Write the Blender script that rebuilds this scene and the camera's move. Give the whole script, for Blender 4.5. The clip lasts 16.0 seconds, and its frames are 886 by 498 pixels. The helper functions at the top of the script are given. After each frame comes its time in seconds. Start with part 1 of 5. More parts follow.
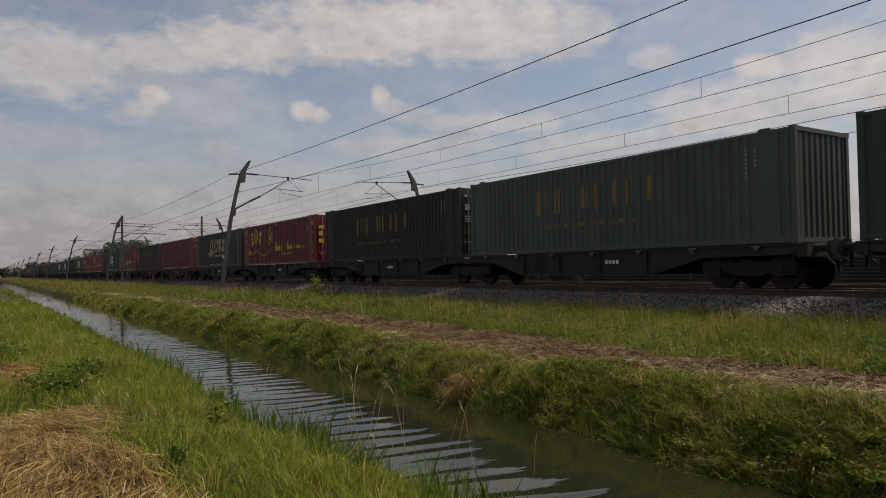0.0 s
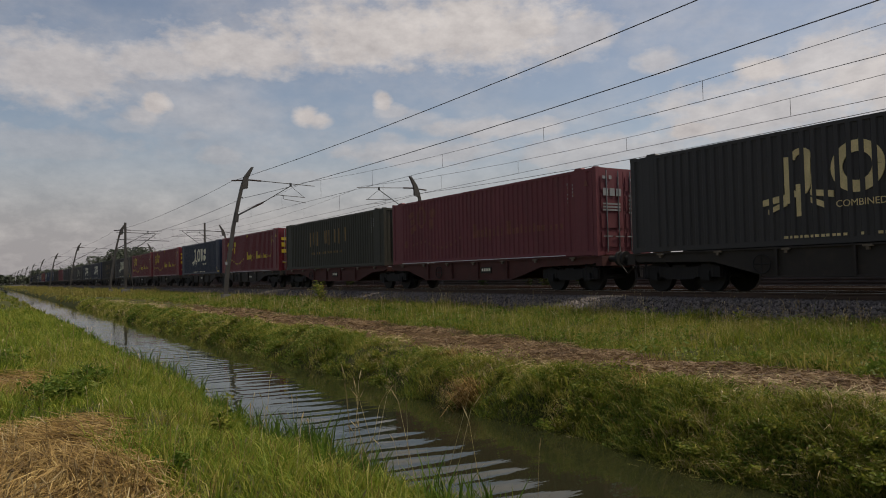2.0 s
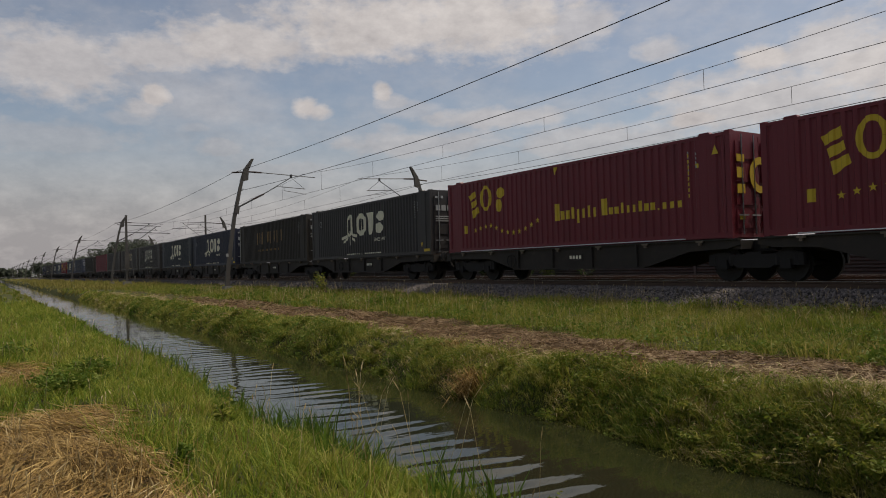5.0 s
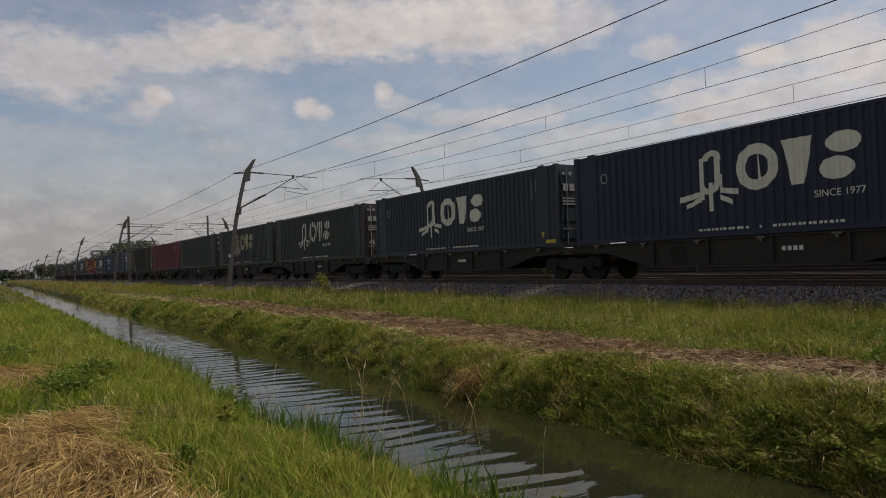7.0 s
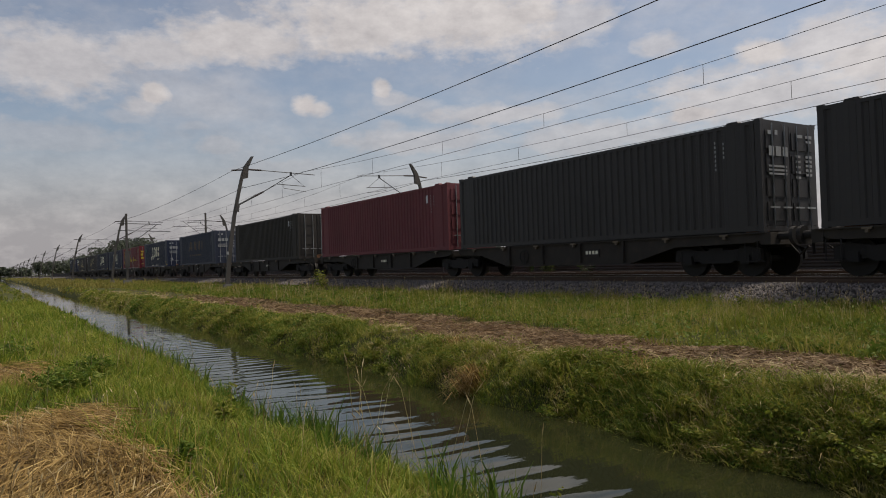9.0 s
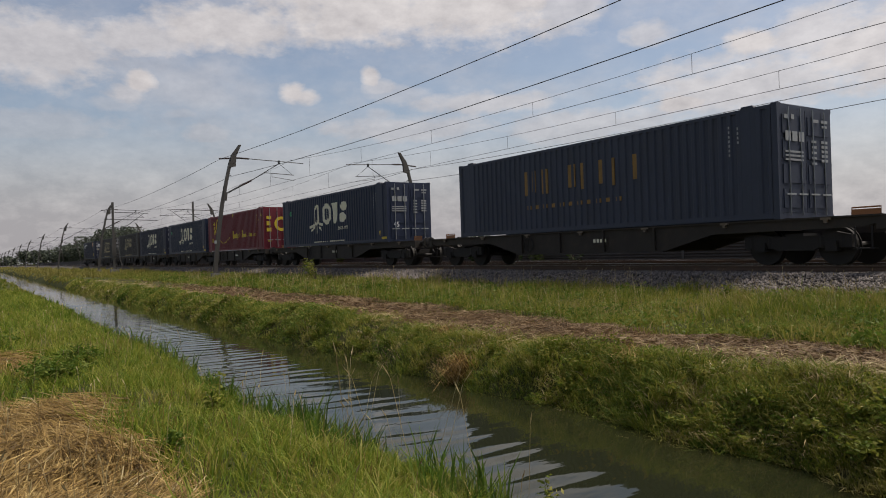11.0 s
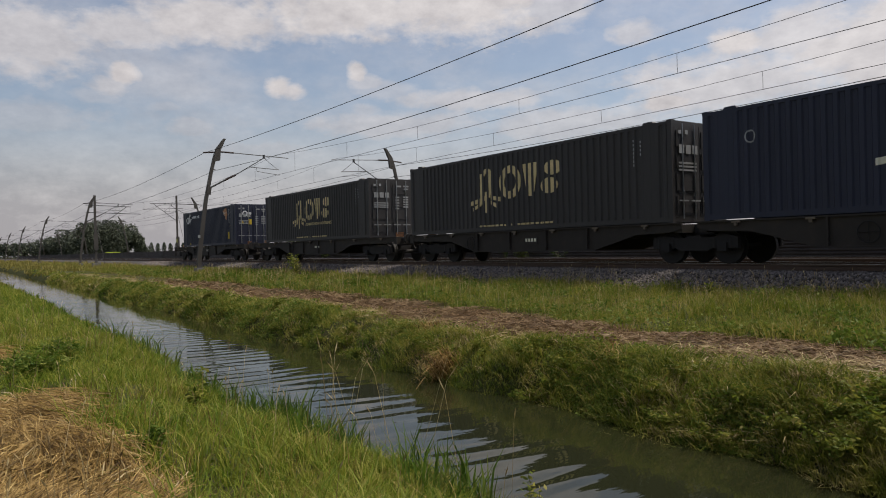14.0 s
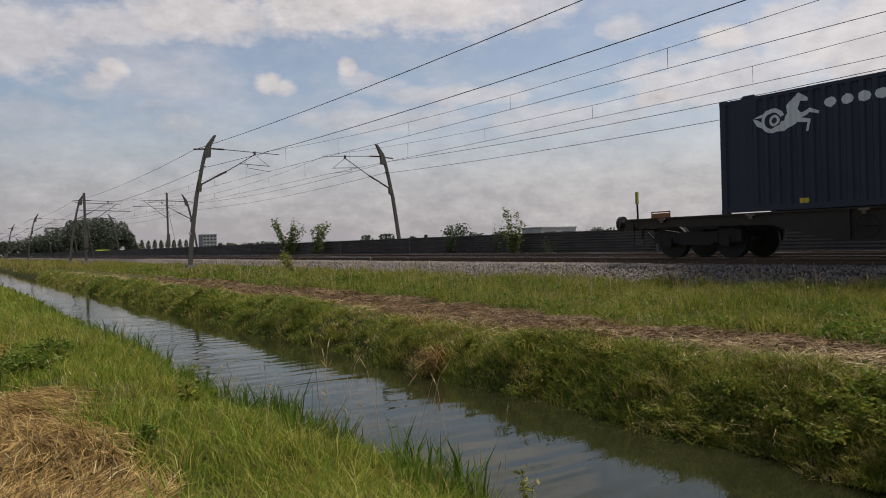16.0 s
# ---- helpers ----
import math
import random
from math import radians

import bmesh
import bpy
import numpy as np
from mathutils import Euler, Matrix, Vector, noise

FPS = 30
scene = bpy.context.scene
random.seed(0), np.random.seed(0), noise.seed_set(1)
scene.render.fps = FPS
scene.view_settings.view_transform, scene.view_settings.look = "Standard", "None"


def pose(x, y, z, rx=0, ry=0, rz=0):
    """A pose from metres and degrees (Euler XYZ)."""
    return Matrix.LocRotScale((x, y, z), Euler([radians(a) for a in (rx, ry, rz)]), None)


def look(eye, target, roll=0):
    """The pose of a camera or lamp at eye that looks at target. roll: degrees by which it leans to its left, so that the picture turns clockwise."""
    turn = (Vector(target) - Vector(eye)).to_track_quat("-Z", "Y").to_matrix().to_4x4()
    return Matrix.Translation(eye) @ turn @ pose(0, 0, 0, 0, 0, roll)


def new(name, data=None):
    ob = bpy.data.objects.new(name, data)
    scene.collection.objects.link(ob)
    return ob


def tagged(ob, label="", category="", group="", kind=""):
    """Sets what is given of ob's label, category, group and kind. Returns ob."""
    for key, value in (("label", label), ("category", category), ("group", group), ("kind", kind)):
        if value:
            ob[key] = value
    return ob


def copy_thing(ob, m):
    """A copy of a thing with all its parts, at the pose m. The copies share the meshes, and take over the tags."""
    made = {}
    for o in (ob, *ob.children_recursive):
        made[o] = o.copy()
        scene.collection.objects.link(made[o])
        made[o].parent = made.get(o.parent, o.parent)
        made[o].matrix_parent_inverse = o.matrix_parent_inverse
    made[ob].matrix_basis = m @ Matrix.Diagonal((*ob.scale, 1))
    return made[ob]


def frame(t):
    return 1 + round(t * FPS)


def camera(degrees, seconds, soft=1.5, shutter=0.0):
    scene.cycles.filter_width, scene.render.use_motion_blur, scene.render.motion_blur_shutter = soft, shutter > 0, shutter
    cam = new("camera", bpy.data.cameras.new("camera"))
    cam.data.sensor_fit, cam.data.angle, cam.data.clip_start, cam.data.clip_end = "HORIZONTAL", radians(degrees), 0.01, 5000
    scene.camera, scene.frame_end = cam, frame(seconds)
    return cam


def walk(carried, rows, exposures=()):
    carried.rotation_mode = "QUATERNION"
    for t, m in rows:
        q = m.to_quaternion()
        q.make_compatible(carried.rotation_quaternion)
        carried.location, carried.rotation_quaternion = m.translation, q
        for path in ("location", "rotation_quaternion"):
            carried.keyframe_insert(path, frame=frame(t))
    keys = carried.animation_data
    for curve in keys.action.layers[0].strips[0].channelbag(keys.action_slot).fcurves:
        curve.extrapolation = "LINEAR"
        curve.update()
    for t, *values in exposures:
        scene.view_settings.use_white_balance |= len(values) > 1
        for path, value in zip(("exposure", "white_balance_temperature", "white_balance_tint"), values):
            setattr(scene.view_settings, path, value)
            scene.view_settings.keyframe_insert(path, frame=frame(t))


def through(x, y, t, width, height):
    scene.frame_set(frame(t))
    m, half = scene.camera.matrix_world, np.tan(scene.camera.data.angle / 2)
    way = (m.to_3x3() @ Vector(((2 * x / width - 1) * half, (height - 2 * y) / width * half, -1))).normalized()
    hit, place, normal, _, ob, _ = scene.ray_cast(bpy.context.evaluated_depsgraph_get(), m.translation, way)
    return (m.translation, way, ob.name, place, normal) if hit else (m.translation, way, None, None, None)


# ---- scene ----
# ---- camera: held by hand on the near bank, 0.65 m above the rail heads; +y runs along the track ----
EYE = (0.0, 0.0, 0.65)
VIEW = [  # seconds, yaw, pitch, lean
    (0, -32.94, 1.64, -0.90),
    (0.5, -32.66, 1.87, -0.96),
    (1, -32.74, 2.17, -0.87),
    (1.5, -32.36, 2.09, -1.10),
    (2, -32.73, 2.05, -1.24),
    (2.5, -32.56, 1.88, -1.22),
    (3, -32.66, 1.96, -1.32),
    (3.5, -32.76, 1.90, -1.38),
    (4, -32.77, 1.38, -1.51),
    (6.5, -32.50, 1.28, -1.59),
    (7, -32.47, 1.28, -1.84),
    (7.5, -32.41, 1.37, -1.96),
    (8, -32.37, 1.27, -1.91),
    (8.5, -32.50, 1.27, -1.79),
    (9, -32.61, 1.04, -1.87),
    (11.5, -33.77, -0.21, -1.70),
    (12, -34.02, -0.50, -1.58),
    (12.5, -34.04, -0.33, -1.80),
    (13, -34.17, -0.57, -1.62),
    (13.5, -34.50, -0.08, -1.40),
    (14, -34.66, -0.21, -1.42),
    (14.5, -34.59, -0.58, -1.33),
    (15, -35.02, -0.38, -1.46),
    (15.5, -35.34, -0.35, -1.69),
    (16, -35.30, -0.56, -1.72)]


def view(yaw, pitch, lean):
    """The camera's pose: yaw to the left of +y, pitch up, lean in degrees."""
    y, p = radians(yaw), radians(pitch)
    ahead = Vector((-math.sin(y) * math.cos(p), math.cos(y) * math.cos(p), math.sin(p)))
    return look(EYE, Vector(EYE) + ahead, lean)


cam = camera(64.0, 16.0, soft=1.0)
walk(cam, [(t, view(yaw, pitch, lean)) for t, yaw, pitch, lean in VIEW],
     exposures=[(0, -0.26, 6950, 11), (4, -0.24, 6950, 11), (9, -0.14, 6800, 11), (12, 0.0, 6700, 11), (16, 0.0, 6700, 11)])

# ---- sky and sun ----
SUN_AZ, SUN_EL = 105.0, 58.0      # degrees clockwise from +y, and up


def nodes_of(tree):
    nd = tree.nodes

    def put(kind, **kw):
        n = nd.new(kind)
        for k, v in kw.items():
            if k == "op":
                n.operation = v
            elif k == "clamp":
                n.use_clamp = v
        return n

    def math_(op, a, b=None, c=None, clamp=False):
        n = put("ShaderNodeMath", op=op, clamp=clamp)
        for i, q in enumerate((a, b, c)):
            if q is None:
                continue
            if isinstance(q, (int, float)):
                n.inputs[i].default_value = q
            else:
                tree.links.new(q, n.inputs[i])
        return n.outputs[0]
    return put, math_


# clouds: azimuth, elevation, half width, half height in degrees, cover
CLOUDS = [
    (27, 18.7, 11, 2.7, 1.0), (36, 19.2, 10, 3.4, 1.0), (17, 17.3, 7, 2.1, 0.95), (11, 16.0, 5, 1.6, 0.85), (4, 15.0, 7.5, 2.8, 0.85), (-5, 14, 6, 3, 0.8),
    (43.5, 18.4, 4, 2.0, 0.75), (30, 23.5, 20, 3, 0.9), (56, 20.5, 6, 1.0, 0.4),
    (10.7, 13.1, 1.35, 1.1, 1.0), (9.8, 12.2, 1.9, 0.9, 0.75), (8.8, 11.5, 2.2, 0.7, 0.45), (22.0, 12.6, 1.2, 0.8, 1.0), (23.0, 12.4, 1.4, 0.7, 0.95), (28.1, 13.9, 0.8, 0.8, 0.95), (28.8, 13.1, 1.5, 0.7, 0.65), (30.5, 12.5, 3.0, 0.9, 0.5),
    (13.5, 10.9, 2.0, 0.6, 0.5), (15.4, 9.5, 2.3, 1.0, 0.6), (28.8, 10.9, 1.5, 0.7, 0.55),
    (37, 11.7, 7, 1.0, 0.75), (31, 9.8, 8, 1.3, 0.7), (20, 7.6, 8, 1.2, 0.6), (4, 9.6, 7, 1.6, 0.5),
    (57, 11.6, 8, 2.6, 0.85), (62, 14.3, 5, 2.2, 0.85), (67, 13, 8, 4, 0.95), (57.6, 14.3, 2.2, 1.2, 1.0), (50.1, 15.8, 2.2, 1.0, 0.7), (52.3, 10.5, 2.2, 0.8, 1.0), (46, 9.3, 10, 1.6, 0.7)]


def make_sky():
    world = bpy.data.worlds.new("sky")
    scene.world = world
    world.use_nodes = True
    tree = world.node_tree
    tree.nodes.clear()
    put, m = nodes_of(tree)
    link = tree.links.new
    co = put("ShaderNodeTexCoord")
    sep = put("ShaderNodeSeparateXYZ")
    link(co.outputs["Generated"], sep.inputs[0])
    x, y, z = sep.outputs
    az = m("MULTIPLY", m("ARCTAN2", x, y), 180 / math.pi)
    el = m("MULTIPLY", m("ARCSINE", z), 180 / math.pi)
    # billowy offsets
    comb = put("ShaderNodeCombineXYZ")
    link(m("MULTIPLY", az, 0.1), comb.inputs[0])
    link(m("MULTIPLY", el, 0.17), comb.inputs[1])

    def noise_at(scale, detail, rough, off=0.0):
        n = put("ShaderNodeTexNoise")
        n.inputs["Scale"].default_value = scale
        n.inputs["Detail"].default_value = detail
        n.inputs["Roughness"].default_value = rough
        mp = put("ShaderNodeMapping")
        mp.inputs["Location"].default_value = (off, off * 0.7, 0)
        link(comb.outputs[0], mp.inputs[0])
        link(mp.outputs[0], n.inputs["Vector"])
        return n.outputs["Fac"]
    big, fine = noise_at(3.0, 4, 0.55), noise_at(9.0, 6, 0.6, 5.0)
    puff = m("ADD", m("MULTIPLY", m("SUBTRACT", big, 0.5), 1.35), m("MULTIPLY", m("SUBTRACT", fine, 0.5), 0.75))
    cover = 0.0
    for a, e, ra, re, amount in CLOUDS:
        dx = m("DIVIDE", m("SUBTRACT", az, a), ra)
        dy = m("DIVIDE", m("SUBTRACT", el, e), re)
        d = m("SQRT", m("ADD", m("MULTIPLY", dx, dx), m("MULTIPLY", dy, dy)))
        d = m("ADD", d, puff)
        edge = put("ShaderNodeMapRange")
        edge.interpolation_type = "SMOOTHSTEP"
        edge.inputs["From Min"].default_value = 1.4
        edge.inputs["From Max"].default_value = 0.4
        edge.inputs["To Max"].default_value = amount
        link(d, edge.inputs["Value"])
        cover = m("MAXIMUM", cover, edge.outputs[0])
    # scattered cloud and thin veil over the whole sky
    veil = put("ShaderNodeMapRange")
    veil.interpolation_type = "SMOOTHSTEP"
    veil.inputs["From Min"].default_value = 0.38
    veil.inputs["From Max"].default_value = 0.7
    veil.inputs["To Min"].default_value = 0.12
    veil.inputs["To Max"].default_value = 0.55
    link(noise_at(0.75, 6, 0.6, 11.0), veil.inputs["Value"])
    cover = m("MAXIMUM", cover, veil.outputs[0])
    haze = put("ShaderNodeMapRange")
    haze.interpolation_type = "SMOOTHSTEP"
    haze.inputs["From Min"].default_value = 14.0
    haze.inputs["From Max"].default_value = 2.0
    haze.inputs["To Min"].default_value = 0.0
    haze.inputs["To Max"].default_value = 0.92
    link(el, haze.inputs["Value"])
    cover = m("MAXIMUM", cover, haze.outputs[0])
    sky = put("ShaderNodeTexSky")
    sky.sky_type = "NISHITA"
    sky.sun_disc = False
    sky.sun_elevation = radians(SUN_EL)
    sky.sun_rotation = radians(SUN_AZ)
    sky.air_density, sky.dust_density, sky.ozone_density = 1.0, 1.5, 1.0
    blue = put("ShaderNodeBackground")
    blue.inputs["Strength"].default_value = 0.105
    link(sky.outputs[0], blue.inputs[0])
    # cloud tone: sunlit tops, greyer bellies, grey haze towards the horizon
    tone = put("ShaderNodeValToRGB")
    tone.color_ramp.elements[0].color = (0.40, 0.39, 0.42, 1)
    tone.color_ramp.elements[1].color = (0.80, 0.775, 0.785, 1)
    low = put("ShaderNodeMapRange")
    low.inputs["From Min"].default_value = 0.0
    low.inputs["From Max"].default_value = 13.0
    low.inputs["To Min"].default_value = -0.05
    low.inputs["To Max"].default_value = 0.6
    link(el, low.inputs["Value"])
    # brighter towards the sun's side
    side = m("MULTIPLY", m("SUBTRACT", az, 30.0), 0.004)
    link(m("ADD", m("ADD", low.outputs[0], side), m("ADD", m("MULTIPLY", m("SUBTRACT", noise_at(1.9, 5, 0.6, 3.0), 0.45), 0.9), m("MULTIPLY", m("SUBTRACT", noise_at(5.0, 6, 0.65, 17.0), 0.48), 1.0))), tone.inputs[0])
    white = put("ShaderNodeBackground")
    white.inputs["Strength"].default_value = 0.95
    link(tone.outputs[0], white.inputs[0])
    mix = put("ShaderNodeMixShader")
    link(cover, mix.inputs[0])
    link(blue.outputs[0], mix.inputs[1])
    link(white.outputs[0], mix.inputs[2])
    out = put("ShaderNodeOutputWorld")
    link(mix.outputs[0], out.inputs[0])


make_sky()
sun = new("sun", bpy.data.lights.new("sun", "SUN"))
sun.data.energy, sun.data.angle, sun.data.color = 4.1, radians(17.0), (1.0, 0.95, 0.86)
_a, _e = radians(SUN_AZ), radians(SUN_EL)
sun.matrix_world = look((60, -40, 90), (60 - math.sin(_a) * math.cos(_e), -40 - math.cos(_a) * math.cos(_e), 90 - math.sin(_e)))

# ---- materials ----


def surface(name, col, rough=0.7, metal=0.0, spread=0.25, scale=2.0, fine=25.0, bump=0.15, dist=0.01, stain=None, stain_amount=0.35,
            each=0.0, spec=0.4, stretch=(1, 1, 1), island=0.0):
    """A painted, stained or mineral surface: two scales of variation, stains with a shape of their own, and fine relief."""
    mat = bpy.data.materials.new(name)
    mat.use_nodes = True
    tree = mat.node_tree
    tree.nodes.clear()
    put, m = nodes_of(tree)
    link = tree.links.new
    co = put("ShaderNodeTexCoord")
    mp = put("ShaderNodeMapping")
    mp.inputs["Scale"].default_value = stretch
    link(co.outputs["Object"], mp.inputs[0])

    def nz(sc, detail=4.0):
        n = put("ShaderNodeTexNoise")
        n.inputs["Scale"].default_value, n.inputs["Detail"].default_value = sc, detail
        link(mp.outputs[0], n.inputs["Vector"])
        return n.outputs["Fac"]
    a, b = nz(scale), nz(fine, 6.0)
    mixv = m("ADD", m("MULTIPLY", m("SUBTRACT", a, 0.5), spread * 2), m("MULTIPLY", m("SUBTRACT", b, 0.5), spread * 1.6))
    val = m("ADD", 1.0, mixv)
    if each:
        info = put("ShaderNodeObjectInfo")
        val = m("MULTIPLY", val, m("ADD", 1 - each / 2, m("MULTIPLY", info.outputs["Random"], each)))
    if island:
        g = put("ShaderNodeNewGeometry")
        val = m("MULTIPLY", val, m("ADD", max(0.15, 1 - island / 2), m("MULTIPLY", g.outputs["Random Per Island"], island)))
    hsv = put("ShaderNodeHueSaturation")
    hsv.inputs["Color"].default_value = (*col, 1)
    link(val, hsv.inputs["Value"])
    colour = hsv.outputs[0]
    if stain:
        mr = put("ShaderNodeMapRange")
        mr.inputs["From Min"].default_value, mr.inputs["From Max"].default_value = 0.52, 0.75
        mr.inputs["To Max"].default_value = stain_amount
        link(nz(scale * 1.7, 8.0), mr.inputs["Value"])
        mx = put("ShaderNodeMixRGB")
        mx.inputs[2].default_value = (*stain, 1)
        link(mr.outputs[0], mx.inputs[0])
        link(colour, mx.inputs[1])
        colour = mx.outputs[0]
    bs = put("ShaderNodeBsdfPrincipled")
    link(colour, bs.inputs["Base Color"])
    bs.inputs["Metallic"].default_value = metal
    bs.inputs["Specular IOR Level"].default_value = spec
    link(m("ADD", rough - 0.1, m("MULTIPLY", b, 0.2), clamp=True), bs.inputs["Roughness"])
    if bump:
        bp = put("ShaderNodeBump")
        bp.inputs["Strength"].default_value, bp.inputs["Distance"].default_value = bump, dist
        link(b, bp.inputs["Height"])
        link(bp.outputs[0], bs.inputs["Normal"])
    out = put("ShaderNodeOutputMaterial")
    link(bs.outputs[0], out.inputs[0])
    return mat


def foliage(name, ramp, patch=0.35, through=0.35, rough=0.55, patch_scale=0.6, tuft=0.45, tuft_scale=6.0):
    """Leaves and blades: a colour for each blade, for each tuft and for each patch of ground, with light coming through."""
    mat = bpy.data.materials.new(name)
    mat.use_nodes = True
    tree = mat.node_tree
    tree.nodes.clear()
    put, m = nodes_of(tree)
    link = tree.links.new
    geo = put("ShaderNodeNewGeometry")
    co = put("ShaderNodeTexCoord")

    def drift(scale, detail, amount):
        n = put("ShaderNodeTexNoise")
        n.inputs["Scale"].default_value, n.inputs["Detail"].default_value = scale, detail
        link(co.outputs["Object"], n.inputs["Vector"])
        return m("MULTIPLY", m("SUBTRACT", n.outputs["Fac"], 0.5), amount)
    own = m("MULTIPLY", m("SUBTRACT", geo.outputs["Random Per Island"], 0.5), 0.95 - patch * 0.8)
    f = m("ADD", m("ADD", 0.47, own), m("ADD", drift(patch_scale, 3, 2.6 * patch), drift(tuft_scale, 1, 2.2 * tuft)), clamp=True)
    cr = put("ShaderNodeValToRGB")
    el = cr.color_ramp.elements
    while len(el) < len(ramp):
        el.new(0.5)
    for e, (pos, c) in zip(el, ramp):
        e.position, e.color = pos, (*c, 1)
    link(f, cr.inputs[0])
    d = put("ShaderNodeBsdfPrincipled")
    d.inputs["Roughness"].default_value = rough
    d.inputs["Specular IOR Level"].default_value = 0.15
    link(cr.outputs[0], d.inputs["Base Color"])
    t = put("ShaderNodeBsdfTranslucent")
    link(cr.outputs[0], t.inputs[0])
    mx = put("ShaderNodeMixShader")
    mx.inputs[0].default_value = through
    link(d.outputs[0], mx.inputs[1])
    link(t.outputs[0], mx.inputs[2])
    out = put("ShaderNodeOutputMaterial")
    link(mx.outputs[0], out.inputs[0])
    return mat


def earth():
    """Turf-covered soil, bare and brown in the mown strip beside the ditch."""
    mat = surface("soil", (0.060, 0.064, 0.024), 1.0, spread=0.45, scale=0.5, fine=9, bump=0.6, dist=0.03, stain=(0.09, 0.075, 0.035), stain_amount=0.6)
    tree = mat.node_tree
    put, m = nodes_of(tree)
    bs = next(n for n in tree.nodes if n.type == "BSDF_PRINCIPLED")
    bs.inputs["Specular IOR Level"].default_value = 0.05
    old = bs.inputs["Base Color"].links[0].from_socket
    co, sep, nz = put("ShaderNodeTexCoord"), put("ShaderNodeSeparateXYZ"), put("ShaderNodeTexNoise")
    nz.inputs["Scale"].default_value, nz.inputs["Detail"].default_value = 1.4, 6
    tree.links.new(co.outputs["Object"], sep.inputs[0])
    tree.links.new(co.outputs["Object"], nz.inputs["Vector"])
    d = m("ADD", m("ABSOLUTE", m("SUBTRACT", sep.outputs[0], 8.5)), m("MULTIPLY", m("SUBTRACT", nz.outputs["Fac"], 0.5), 1.6))
    mr = put("ShaderNodeMapRange")
    mr.inputs["From Min"].default_value, mr.inputs["From Max"].default_value = 1.25, 0.85
    d = m("ADD", d, m("MAXIMUM", m("MULTIPLY", m("SUBTRACT", sep.outputs[1], 20.0), 0.05), 0.0))
    tree.links.new(d, mr.inputs["Value"])
    ramp = put("ShaderNodeValToRGB")
    ramp.color_ramp.elements[0].color, ramp.color_ramp.elements[1].color = (0.045, 0.028, 0.014, 1), (0.16, 0.10, 0.052, 1)
    fine = put("ShaderNodeTexNoise")
    fine.inputs["Scale"].default_value, fine.inputs["Detail"].default_value = 14, 8
    tree.links.new(co.outputs["Object"], fine.inputs["Vector"])
    tree.links.new(fine.outputs["Fac"], ramp.inputs[0])
    mx = put("ShaderNodeMixRGB")
    tree.links.new(mr.outputs[0], mx.inputs[0])
    tree.links.new(old, mx.inputs[1])
    tree.links.new(ramp.outputs[0], mx.inputs[2])
    tree.links.new(mx.outputs[0], bs.inputs["Base Color"])
    return mat


def water_surface():
    mat = bpy.data.materials.new("ditch_water")
    mat.use_nodes = True
    tree = mat.node_tree
    put, m = nodes_of(tree)
    link = tree.links.new
    bs = tree.nodes["Principled BSDF"]
    bs.inputs["Base Color"].default_value = (0.017, 0.019, 0.008, 1)
    bs.inputs["Roughness"].default_value = 0.03
    bs.inputs["IOR"].default_value = 1.33
    co = put("ShaderNodeTexCoord")
    n = put("ShaderNodeTexNoise")
    n.inputs["Scale"].default_value, n.inputs["Detail"].default_value = 2.2, 3
    mp = put("ShaderNodeMapping")
    mp.inputs["Rotation"].default_value = (0, 0, radians(35))
    mp.inputs["Scale"].default_value = (0.45, 1.6, 1)
    link(co.outputs["Object"], mp.inputs[0])
    link(mp.outputs[0], n.inputs["Vector"])
    bp = put("ShaderNodeBump")
    bp.inputs["Strength"].default_value, bp.inputs["Distance"].default_value = 0.12, 0.03
    link(n.outputs["Fac"], bp.inputs["Height"])
    link(bp.outputs[0], bs.inputs["Normal"])
    return mat


SOIL = earth()
WATER = water_surface()
STONE = surface("ballast_stone", (0.150, 0.127, 0.112), 0.9, spread=0.3, scale=3.0, fine=40, bump=0.5, dist=0.02, stain=(0.11, 0.09, 0.075), stain_amount=0.5, island=1.5)
# Stone colour halved: shade in the gaps between loose stones is painted in.
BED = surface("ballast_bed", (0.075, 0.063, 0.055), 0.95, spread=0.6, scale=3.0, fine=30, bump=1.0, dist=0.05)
CONCRETE = surface("concrete", (0.20, 0.19, 0.175), 0.9, scale=1.2, fine=30, bump=0.2)
RAIL_STEEL = surface("rail_steel", (0.10, 0.065, 0.045), 0.7, 0.3, stain=(0.16, 0.08, 0.04), bump=0.2)
RAIL_TOP = surface("rail_top", (0.45, 0.44, 0.42), 0.3, 0.9, spread=0.1, bump=0.05)
MAST_STEEL = surface("mast_steel", (0.095, 0.085, 0.075), 0.7, 0.3, scale=1.0, fine=14, stain=(0.10, 0.085, 0.07), bump=0.1)
ARM_STEEL = surface("arm_steel", (0.06, 0.06, 0.06), 0.6, 0.3, bump=0.05)
INSULATOR = surface("insulator_brown", (0.045, 0.028, 0.022), 0.3, bump=0.0)
WIRE = surface("wire_copper", (0.035, 0.032, 0.03), 0.6, 0.5, bump=0.0)
BARRIER = surface("barrier_panel", (0.085, 0.075, 0.068), 0.85, spread=0.3, scale=0.8, fine=12, bump=0.25, stain=(0.13, 0.12, 0.10), each=0.25)
BARRIER_POST = surface("barrier_post", (0.12, 0.115, 0.105), 0.8, bump=0.2)
FRAME_DARK = surface("wagon_dark", (0.036, 0.029, 0.023), 0.8, spread=0.3, stain=(0.075, 0.05, 0.035), bump=0.2)
FRAME_RED = surface("wagon_red", (0.085, 0.028, 0.022), 0.8, spread=0.3, stain=(0.05, 0.035, 0.03), bump=0.2)
